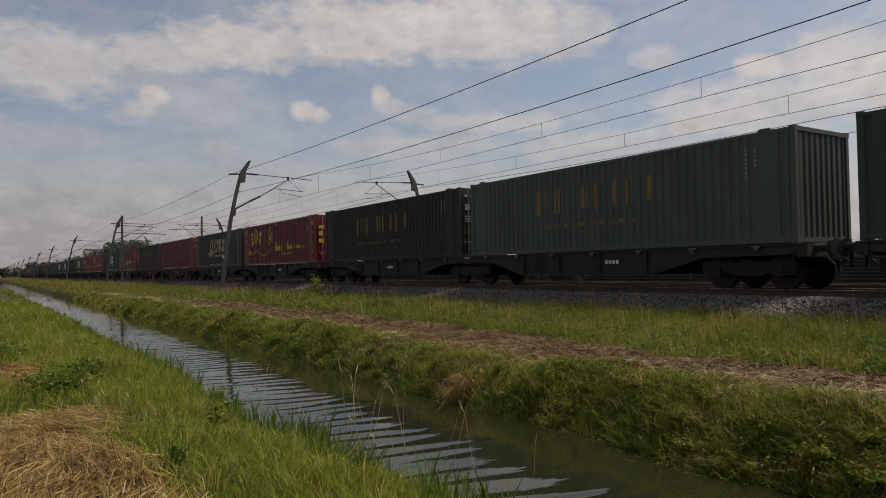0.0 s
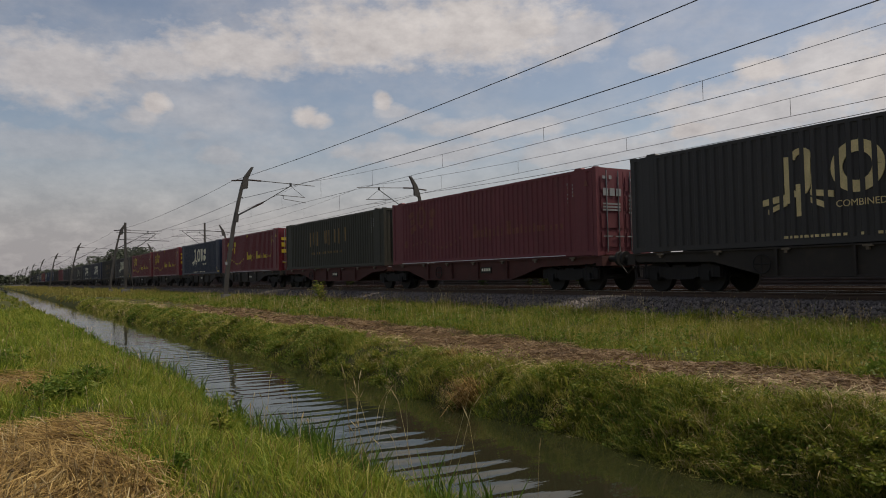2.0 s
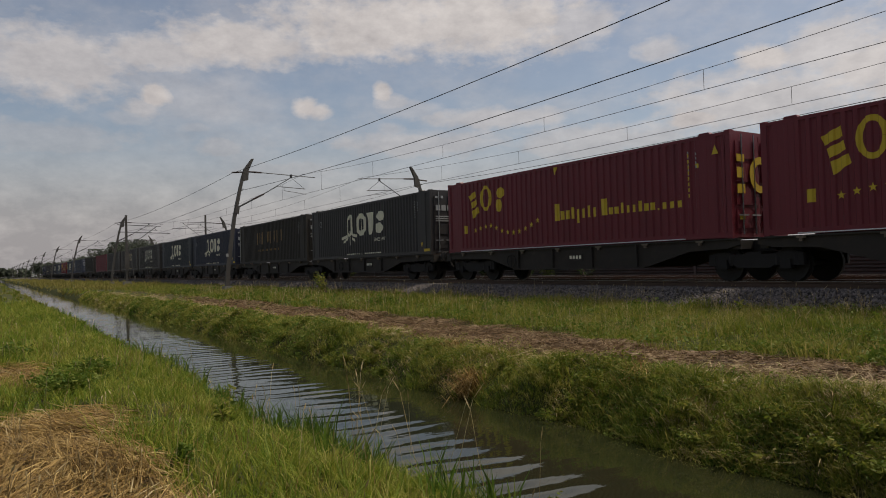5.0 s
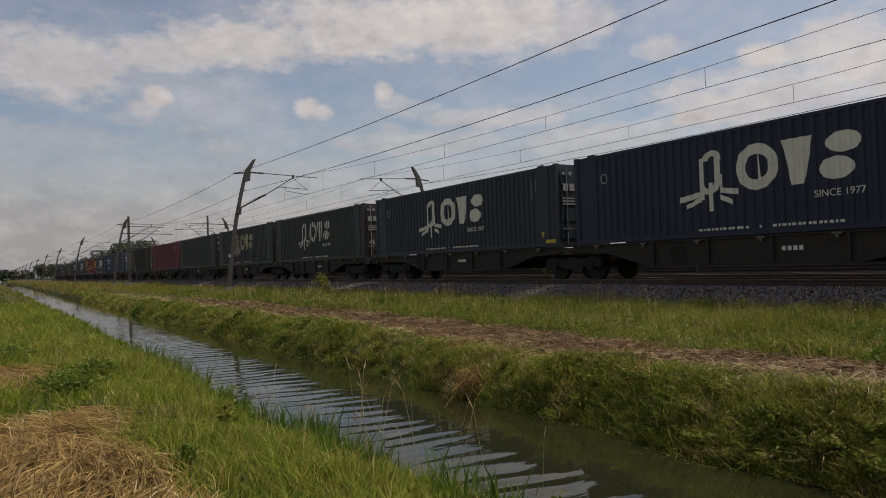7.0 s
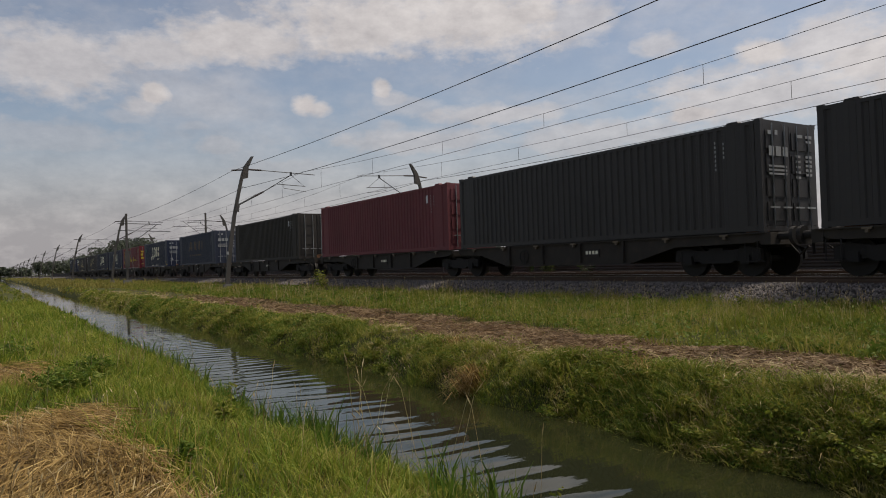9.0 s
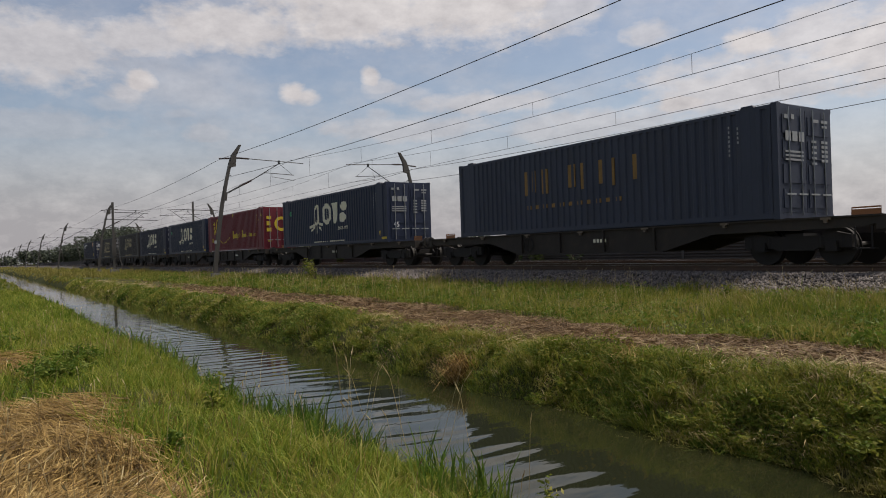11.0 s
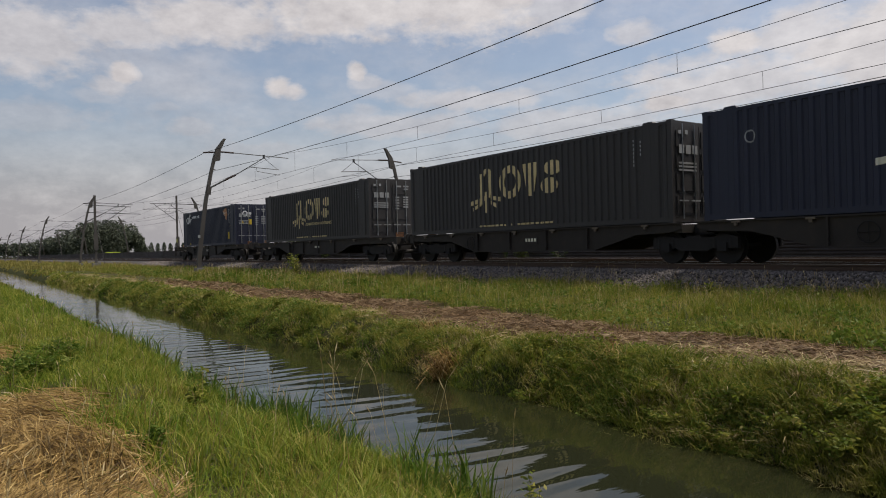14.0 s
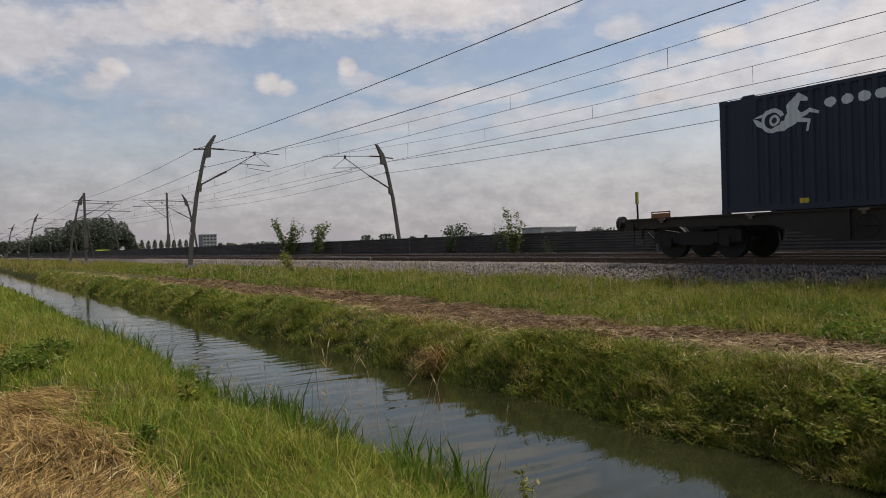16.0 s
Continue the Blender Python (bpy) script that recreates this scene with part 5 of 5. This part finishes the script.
def herbs(name, n, x0, x1, y0, y1, h, leaf, label, keep, mat=None):
    """Low leafy growth: small leaves in mounds over the ground."""
    x, y = spread(n, x0, x1, y0, y1)
    k = keep(x, y) > RNG.uniform(0, 1, n)
    x, y = x[k], y[k]
    top = h * (0.25 + 1.1 * patchy(x, y, 0.45, 8) * patchy(x, y, 1.7, 9) * 1.6)
    c = on_ground(x, y, 0.0)
    c[:, 2] += top * RNG.uniform(0.15, 1.0, len(x))
    return whole(name, leaves(c, leaf * np.clip(y / 12, 1, 4) ** 0.7, mat or HERB, name, 0.7), mat or HERB, label, "herbs", kind="stuff")


def seed_grass(name, n, x0, x1, y0, y1, h, label, keep=None):
    """Thin stalks, each with a pale, plump seed head."""
    x, y = spread(n, x0, x1, y0, y1)
    if keep is not None:
        k = keep(x, y) > RNG.uniform(0, 1, n)
        x, y = x[k], y[k]
    n = len(x)
    foot = on_ground(x, y)
    a = RNG.uniform(0, 2 * np.pi, n)
    hh = h * RNG.uniform(0.55, 1.2, n)
    out = np.stack([np.cos(a), np.sin(a), 0 * a], 1) * (hh * RNG.uniform(0.1, 0.4, n))[:, None]
    up = np.stack([0 * a, 0 * a, hh], 1)
    far = np.clip(y / 10, 1, 3)[:, None]
    u, v = np.array([0.0018, 0, 0]) * far, np.array([0, 0.0018, 0]) * far
    neck, tip = foot + out * 0.75 + up * 0.9, foot + out * 1.05 + up * 1.02
    belly = (neck * 0.55 + tip * 0.45)
    verts = np.stack([foot - u, foot + u, neck + u, neck - u, neck, belly + 3.6 * u, tip, belly - 3.6 * u, belly + 3.6 * v, belly - 3.6 * v], 1).reshape(-1, 3)
    loops = (np.arange(n)[:, None] * 10 + np.array([0, 1, 2, 3, 4, 5, 6, 7, 4, 8, 6, 9])).ravel()
    return whole(name, arrays(name, verts, loops, np.full(3 * n, 4), PALE_STRAW), PALE_STRAW, label, "grass", kind="stuff")


def straw_here(x, y):
    """Where cut grass lies dry on the near bank: two heaps with ragged edges."""
    rag = 0.35 * (patchy(x, y, 0.5, 91) - 0.5)
    a = np.clip((1.12 + rag - x) / 0.16, 0, 1) * np.clip((8.9 + 2 * rag - y) / 0.5, 0, 1) * np.clip((x + 1.5) / 0.4, 0, 1)
    b = np.clip((0.82 + rag - x) / 0.2, 0, 1) * np.clip((y - 11.6) / 0.6, 0, 1) * np.clip((14.2 + 3 * rag - y) / 0.8, 0, 1) * np.clip((x + 1.0) / 0.4, 0, 1)
    return np.maximum(a, b)


def strewn(name, n, x0, x1, y0, y1, length, width, rise, mat, label, keep, comb=None):
    x, y = spread(n, x0, x1, y0, y1)
    k = keep(x, y) > RNG.uniform(0, 1, n)
    x, y = x[k], y[k]
    far = np.clip(y / 12, 1, 4)
    return whole(name, litter(name, on_ground(x, y, 0.0), length * RNG.uniform(0.5, 1.3, len(x)) * far ** 0.5, width * far ** 0.75, rise, mat, comb(x, y) if comb else None), mat, label, "cut grass", kind="stuff")


def strip_far(y):
    """The far edge of the mown strip, where the meadow begins."""
    return 9.3 + 0.06 * np.clip(y - 6, 0, 12) + 0.12 * np.sin(1.3 * y) + 0.07 * np.sin(3.7 * y)


def strip_here(x, y):
    """The mown strip on the far side, ragged at both edges."""
    lo = 7.45 + 0.07 * np.clip(y - 8, 0, 12) + 0.7 * (patchy(x, y, 0.7, 93) - 0.5)
    return np.clip((x - lo) / 0.3, 0, 1) * np.clip((strip_far(y) + 0.1 - x) / 0.15, 0, 1) * np.clip(1.9 - y / 24, 0.05, 1)


def swath(x, y):
    return 1.9 + 0.9 * np.sin(1.6 * x + 0.9 * y) + 0.6 * np.sin(0.5 * y + 2.5 * x)


field("bank_grass", 120000, -3.6, 2.25, 2.7, 45, 0.30, 0.009, 0.95, GRASS, "long green and yellowing grass on the near bank", keep=lambda x, y: (1 - 0.98 * straw_here(x, y)) * (0.35 + 0.65 * (patchy(x, y, 0.5, 21) > 0.3)), wide=0.06)
field("bank_edge_grass", 34000, 2.2, 3.05, 2.7, 45, 0.21, 0.009, 0.95, GRASS, "shorter grass down to the water on the near bank", wide=0.05)
field("far_bank_grass", 16000, -14, 3.0, 40, 260, 0.35, 0.014, 0.6, MEADOW, "grass along the ditch in the distance")
herbs("bank_herbs", 26000, -2.6, 3.0, 2.9, 30, 0.26, 0.022, "low leafy herbs between the grass of the near bank", lambda x, y: np.clip(2.4 * patchy(x, y, 1.3, 31) - 1.1, 0, 1) * (1 - 0.9 * straw_here(x, y)))
strewn("lying_straw", 52000, -1.1, 2.0, 3.0, 17, 0.48, 0.0065, 0.14, STRAW, "dry cut grass lying in swaths on the bank", straw_here, swath)
strewn("pale_lying_straw", 1800, -1.1, 1.9, 3.0, 17, 0.42, 0.007, 0.17, PALE_STRAW, "bleached cut grass on top of the swaths", lambda x, y: straw_here(x, y) * (patchy(x, y, 0.35, 12) > 0.55), swath)
field("straw_tufts", 4000, -1.0, 2.0, 3.2, 17, 0.22, 0.006, 1.4, STRAW, "dry cut grass standing on the bank", keep=lambda x, y: straw_here(x, y) * (np.sin(6 * x + 3 * y) > 0.2), comb=True)
field("dry_stalks", 4500, -2.0, 2.5, 3.0, 30, 0.40, 0.005, 0.6, STRAW, "tall dry seeding grass stalks", keep=lambda x, y: (0.1 + 0.9 * (patchy(x, y, 0.7, 17) > 0.6)) * (1 - 0.7 * straw_here(x, y)), tuft=7)
seed_grass("seed_heads", 520, -1.8, 2.5, 3.1, 24, 0.50, "pale seed heads over the grass of the near bank", lambda x, y: 0.2 + 0.8 * (patchy(x, y, 0.9, 23) > 0.5))
field("reeds", 3000, 2.55, 3.25, 3.6, 40, 0.36, 0.019, 0.5, REED, "broad reed leaves along the water's edge", keep=lambda x, y: np.clip(0.1 + 1.1 * np.sin(2.6 * y + 1.3 * np.sin(0.9 * y)), 0.05, 1), tuft=5)
field("reed_clumps", 1700, 2.6, 3.25, 4.0, 9.5, 0.48, 0.018, 0.4, REED, "tall reed leaves in clumps at the water's edge", keep=lambda x, y: np.clip(1.2 * np.sin(3.4 * y) + 0.2, 0.05, 1), tuft=6)
seed_grass("seed_stalks", 26, 2.5, 3.3, 3.8, 12, 0.95, "thin seeding stalks before the water")
# far bank, mown strip, meadow by the ballast
field("slope_grass", 70000, 6.2, 7.45, 1.5, 70, 0.20, 0.011, 1.25, WEED, "rank grass hanging over the far bank of the ditch", wide=0.07)
herbs("slope_herbs", 90000, 6.25, 7.6, 1.5, 45, 0.20, 0.024, "leafy herbs covering the far bank", lambda x, y: np.clip(2.6 * patchy(x, y, 0.9, 41) - 0.75, 0.05, 1))
herbs("slope_yellow_herbs", 42000, 6.4, 7.8, 1.5, 45, 0.24, 0.022, "yellowing herbs on the far bank", lambda x, y: np.clip(3.0 * patchy(x, y, 0.8, 43) - 1.5, 0, 1), WEED)
field("slope_top_grass", 26000, 6.8, 7.9, 1.5, 90, 0.14, 0.0095, 1.3, GRASS, "grass along the top of the far bank", keep=lambda x, y: 1 - 0.97 * strip_here(x, y))
field("slope_dry_grass", 34000, 6.4, 7.9, 1.5, 70, 0.18, 0.009, 1.7, PALE_STRAW, "yellowed grass on the far bank", keep=lambda x, y: np.clip(2.6 * patchy(x, y, 0.9, 47) - 1.1, 0.04, 1) * (1 - 0.9 * strip_here(x, y)))
strewn("mown_strip", 90000, 7.2, 10.0, 1.5, 60, 0.12, 0.010, 0.08, MULCH, "brown mown plant remains in a strip along the bank", strip_here)
strewn("pale_fringe", 15000, 7.1, 8.6, 1.5, 60, 0.20, 0.010, 0.10, PALE_STRAW, "bleached cut stalks along the edge of the mown strip", lambda x, y: np.clip(3.2 * patchy(x, y, 0.6, 51) - 1.5, 0, 1) * np.clip(1.4 - np.abs(x - 7.75) / 0.5, 0.1, 1))
field("strip_regrowth", 9000, 7.3, 9.9, 1.5, 120, 0.14, 0.009, 0.9, MEADOW, "thin regrowth in the mown strip", keep=lambda x, y: np.clip(np.sin(1.3 * y + x) * np.sin(0.5 * y) + 0.1 + np.clip((y - 18) / 16, 0, 1), 0.05, 1))
field("meadow_grass", 90000, 9.3, 14.8, 2.5, 130, 0.30, 0.012, 0.75, MEADOW, "tall meadow grass between strip and ballast", keep=lambda x, y: (x > strip_far(y)) * (0.4 + 0.6 * (patchy(x, y, 0.9, 61) > 0.35)), wide=0.09)
herbs("meadow_leaf_herbs", 60000, 9.2, 14.4, 2.5, 60, 0.26, 0.036, "leafy green herbs low in the meadow", lambda x, y: (x > strip_far(y)) * np.clip(2.6 * patchy(x, y, 1.6, 63) - 1.0 + np.clip((10.9 - x) / 1.2, 0, 0.9), 0.03, 1))
field("meadow_dry_grass", 26000, 9.8, 14.8, 2.5, 110, 0.36, 0.008, 0.6, GOLD_GRASS, "yellow seeding grass in the meadow", keep=lambda x, y: np.clip(2.2 * patchy(x, y, 1.5, 71) - 1.05 + 0.5 * np.clip((x - 11.6) / 1.5, 0, 1) + np.clip((y - 18) / 30, 0, 0.8), 0.05, 1), tuft=9)
seed_grass("meadow_seed_heads", 1500, 9.6, 14.8, 4, 50, 0.62, "seeding grass stalks over the meadow", lambda x, y: 0.2 + 0.8 * (patchy(x, y, 1.2, 73) > 0.5))
field("distant_verge_grass", 14000, 6.5, 14.6, 70, 420, 0.5, 0.016, 0.5, GOLD_GRASS, "dry verge grass in the distance")
field("grass_underfoot", 30000, -5.0, 2.9, -6, 2.9, 0.28, 0.016, 0.95, GRASS, "long grass around the standing place on the near bank", near=False, wide=0.08)
field("slope_grass_behind", 9000, 6.2, 7.5, -6, 1.8, 0.20, 0.016, 1.25, WEED, "rank grass further along the far bank", near=False, wide=0.08)
field("meadow_grass_behind", 14000, 9.3, 14.6, -6, 2.8, 0.30, 0.02, 0.75, MEADOW, "meadow grass further along the ballast", near=False, wide=0.1)
field("ballast_weeds", 500, 14.4, 15.6, 4, 60, 0.30, 0.012, 0.5, MEADOW, "thin grass growing at the foot of the ballast", tuft=8)


def weed(x, y, h, r, n, label, mat=WEED, leaf=0.035, name="weed", z=None):
    """A leafy herb: stems with small leaves."""
    base = float(ground_z(x, y)) if z is None else z
    t = thing(name, label, "weed", at=pose(x, y, base - 0.03))
    g = Geo()
    tips = []
    for i in range(max(3, n // 40)):
        a, d = RNG.uniform(0, 6.28), RNG.uniform(0.1, 1) * r
        tip = (d * math.cos(a), d * math.sin(a), h * RNG.uniform(0.6, 1.0))
        g.tube([(0, 0, 0), (tip[0] * 0.3, tip[1] * 0.3, tip[2] * 0.5), tip], 0.007, 4, 0.002)
        tips.append(tip)
    tagged(part("stem", g, mat, t), kind="stuff")
    tips = np.array(tips)
    k = RNG.integers(0, len(tips), n)
    u = RNG.uniform(0.2, 1.05, n) ** 0.7
    c = tips[k] * np.stack([u ** 1.6, u ** 1.6, u], 1) + RNG.normal(0, leaf * 1.1, (n, 3))
    tagged(part("leaf_mass", leaves(c, leaf, mat, "leaf_mass"), None, t, "green pointed leaves"), kind="stuff")
    return t


weed(1.25, 5.85, 0.26, 0.20, 420, "low leafy green weed in dry grass", mat=HERB, leaf=0.024)
weed(0.85, 10.6, 0.42, 0.55, 1500, "bushy green weeds on the near bank", mat=HERB, leaf=0.032)
weed(1.3, 12.0, 0.36, 0.4, 700, "bushy green weeds on the near bank", mat=HERB, leaf=0.032)
weed(2.15, 8.0, 0.32, 0.2, 120, "leafy weed near the water")
weed(0.3, 15.4, 0.4, 0.6, 900, "bushy green weeds on the near bank", mat=HERB, leaf=0.04)
weed(3.25, 3.66, 0.78, 0.07, 130, "single upright thistle-like stalk rising before the water", leaf=0.022, z=-1.52)
weed(2.9, 10.9, 0.45, 0.2, 160, "leafy plant at the water's edge", leaf=0.04, z=-1.45)
for i in range(52):
    yy = 2.4 + 26 * (i / 52) ** 1.5 + RNG.uniform(-0.3, 0.3)
    xx = 6.45 + RNG.uniform(0, 0.75)
    weed(xx, yy, RNG.uniform(0.18, 0.34), RNG.uniform(0.25, 0.5), 420, "leafy herbs hanging over the far bank", leaf=0.024)
for i in range(4):
    weed(6.5 + 0.1 * (i % 3), 2.2 + 0.35 * i, 0.36, 0.4, 420, "broad-leaved brambles on the far bank", leaf=0.030, name="bramble")
weed(13.4, 9.4, 0.55, 0.15, 90, "pale flowering umbel herb in the meadow", leaf=0.04)


def clump(x, y, h, n, label):
    b = np.stack([RNG.normal(x, 0.10, n), RNG.normal(y, 0.12, n)], 1)
    base = np.column_stack([b, ground_z(b[:, 0], b[:, 1])])
    return whole("grass_clump", blades("grass_clump", base, h * RNG.uniform(0.5, 1.1, n), np.full(n, 0.012), 1.5, STRAW, droop=0.6, toward=np.pi), STRAW, label, "grass", kind="stuff")


clump(6.55, 9.45, 0.5, 260, "tuft of dry grass hanging to the water")
clump(7.3, 6.6, 0.34, 60, "tuft of dry grass on the bank")
clump(7.4, 11.2, 0.3, 60, "tuft of dry grass on the bank")


def sapling(x, y, h, r, n, label, ground=-0.6, mat=LEAF, leaf=0.05):
    t = thing("sapling", label, "shrub", at=pose(x, y, ground))
    twigs = []
    for i in range(9):
        a, d = RNG.uniform(0, 6.28), RNG.uniform(0.15, 1) * r
        top = Vector((d * math.cos(a), d * math.sin(a), h * RNG.uniform(0.55, 1.0)))
        part("branch", Geo().tube([(0, 0, 0), tuple(top * 0.45 + Vector((0, 0, 0.1 * h))), tuple(top)], 0.018, 5, 0.004), BARK, t)
        twigs.append(top)
    tw = np.array([tuple(p) for p in twigs])
    k = RNG.integers(0, len(tw), n)
    u = RNG.uniform(0.25, 1.03, n)
    c = tw[k] * np.stack([u, u, u ** 0.85], 1) + RNG.normal(0, 1.5 * leaf, (n, 3))
    tagged(part("leaf_mass", leaves(c, leaf, mat, "leaf_mass"), None, t, "small green leaves"), kind="stuff")
    return t


sapling(13.2, 30.6, 1.05, 0.8, 600, "young leafy shrub at the foot of the ballast", mat=WEED, leaf=0.045)
sapling(24.7, 58.0, 3.6, 1.6, 1500, "leafy shrub before the noise barrier", mat=BUSH, leaf=0.11)
sapling(24.7, 52.5, 3.1, 1.3, 900, "leafy shrub before the noise barrier", mat=BUSH, leaf=0.11)
sapling(24.7, 28.4, 2.9, 0.8, 900, "thin young birch before the noise barrier", mat=BUSH, leaf=0.08)
sapling(24.7, 29.9, 2.1, 0.4, 300, "thin young birch before the noise barrier")
sapling(24.8, 34.2, 2.0, 0.5, 420, "thin young birch before the noise barrier", leaf=0.07)
sapling(24.8, 25.6, 1.5, 0.6, 200, "sparse shrub before the noise barrier")

# ---- distance ----


def tree(x, y, h, r, n, label, low=0.25, name="tree", lobes=9, size=None, group="distant trees"):
    t = thing(name, label, "tree", group, at=pose(x, y, -1.0))
    g = Geo().tube([(0, 0, 0), (0.02 * h, 0, 0.3 * h), (0, 0.01 * h, 0.75 * h)], 0.03 * h, 8, 0.008 * h)
    for i in range(6):
        a = i * 1.05 + RNG.uniform(0, 0.5)
        g.tube([(0, 0, 0.32 * h + 0.05 * h * i), (0.6 * r * math.cos(a), 0.6 * r * math.sin(a), 0.5 * h + 0.06 * h * i)], 0.012 * h, 5, 0.003 * h)
    part("trunk", g, BARK, t)
    mids = np.stack([RNG.normal(0, 0.45 * r, lobes), RNG.normal(0, 0.45 * r, lobes), h * RNG.uniform(low + 0.12, 0.86, lobes)], 1)
    rad = r * RNG.uniform(0.35, 0.62, lobes)
    k = RNG.integers(0, lobes, n)
    d = RNG.normal(size=(n, 3))
    d /= np.linalg.norm(d, axis=1)[:, None]
    c = mids[k] + d * (rad[k] * RNG.uniform(0.55, 1.08, n))[:, None] * [1, 1, min(1.3, 0.22 * h / r + 0.6)]
    c[:, 2] = np.clip(c[:, 2], low * h * 0.5, h)
    tagged(part("crown", leaves(c, size or 0.07 * h, FAR_LEAF_HAZED, "crown", 0.8), None, t, "dense green crown"), kind="stuff")
    return t


def poplar(x, y, h):
    t = thing("poplar", "slender poplar in a far row", "tree", "poplars in a row", at=pose(x, y, -1.0))
    part("trunk", Geo().tube([(0, 0, 0), (0, 0, 0.8 * h)], 0.2, 6, 0.05), BARK, t)
    n = 700
    z = RNG.uniform(0.06, 1, n)
    a, q = RNG.uniform(0, 6.28, n), 1.5 * np.sin(np.pi * np.clip(z, 0.08, 0.97)) ** 0.6 * RNG.uniform(0.3, 1.1, n)
    tagged(part("crown", leaves(np.stack([q * np.cos(a), q * np.sin(a), z * h], 1), 0.42, FAR_LEAF_HAZED, "crown", 0.9), None, t, "narrow green crown"), kind="stuff")


for x, y, h, r in ((34, 290, 11, 5.5), (38.5, 280, 13, 6), (43, 286, 14.2, 6), (48, 282, 14.2, 6.5), (53, 288, 13, 5.5), (56.5, 284, 9.5, 4.5), (30, 310, 9, 5), (46, 300, 13, 6)):
    tree(x, y, h, r, 4200, "broad dark green tree in a grove by the line", low=0.08, size=0.42, lobes=14)
for i in range(11):
    x = 24 + 2.6 * i
    tree(x, 480 + 15 * (i % 3), RNG.uniform(7, 10.5), 4.5, 500, "distant green tree near the line", size=0.8)
for i in range(9):
    x = 105 + 4.1 * i
    poplar(x, 500, 8.4 + 0.5 * (i % 2))
for i in range(9):
    tree(162 + 5.2 * i, 500, 5.6 + RNG.uniform(-0.5, 0.5), 3.6, 300, "low tree in a distant hedge", low=0.05, size=0.7)
for x, h, r in ((85, 3.7, 2.2), (89, 3.9, 2.2), (110.8, 6.3, 4.4), (118, 4.0, 2.2), (122, 3.6, 2.0), (126, 4.0, 2.4), (130, 3.7, 2.2), (162, 4.6, 3.2), (167, 4.7, 3.2), (97, 3.4, 1.6), (101, 3.6, 1.2)):
    tree(x, 150, h, r, 700, "rounded green tree beyond the noise barrier", low=0.05, size=0.35)
for i in range(40):
    tree(-160 + 4.8 * i + RNG.uniform(-2, 2), 640, RNG.uniform(6.5, 9.5), 6, 260, "tree in a far wood on the horizon", low=0.05, size=1.2)


def far_block(name, x, y, w, d, h, mat, floors, cols, label):
    b = thing(name, label, "building", at=pose(x, y, -1.0))
    part("wall", Geo().box(-w / 2, w / 2, -d / 2, d / 2, 0, h), mat, b)
    part("roof", Geo().box(-w / 2 - 0.2, w / 2 + 0.2, -d / 2 - 0.2, d / 2 + 0.2, h, h + 0.4), WALL_GREY, b)
    pane = kept(("pane", name), lambda: Geo().box(-w / cols * 0.32, w / cols * 0.32, -0.06, 0.06, 0, h / floors * 0.5).mesh("window", GLASS_DARK))
    for i in range(floors):
        for j in range(cols):
            part("window", pane, None, b, at=pose(-w / 2 + (j + 0.5) * w / cols, -d / 2, (i + 0.3) * h / floors))
    return b


far_block("apartment_block", 183, 600, 11.5, 12, 13.6, WALL_GREY, 5, 4, "grey apartment block far beyond the fields")
far_block("far_shed", 146, 152, 14, 8, 4.7, WALL_PALE, 1, 2, "pale flat-roofed building behind the noise barrier")


def van(x, y, colour, label):
    v = thing("van", label, "van", at=pose(x, y, -0.9))
    part("body", Geo().prism([(-2.6, 0.4), (2.6, 0.4), (2.6, 1.2), (1.9, 1.5), (1.3, 2.3), (-2.5, 2.4), (-2.6, 1.4)], "y", -0.95, 0.95), colour, v)
    part("windscreen", Geo().prism([(1.92, 1.52), (1.36, 2.22), (1.30, 2.2), (1.86, 1.5)], "y", -0.8, 0.8), GLASS_DARK, v)
    for sx in (-1.6, 1.6):
        for sy in (-0.9, 0.9):
            part("wheel", Geo().tube([(sx, sy - 0.1, 0.35), (sx, sy + 0.1, 0.35)], 0.35, 12), BOGIE, v)
    return v


van(41.5, 240, HIVIS, "yellow-green service van beside the line")
van(36.5, 305, WHITE, "white van on the road beside the line")

motions()
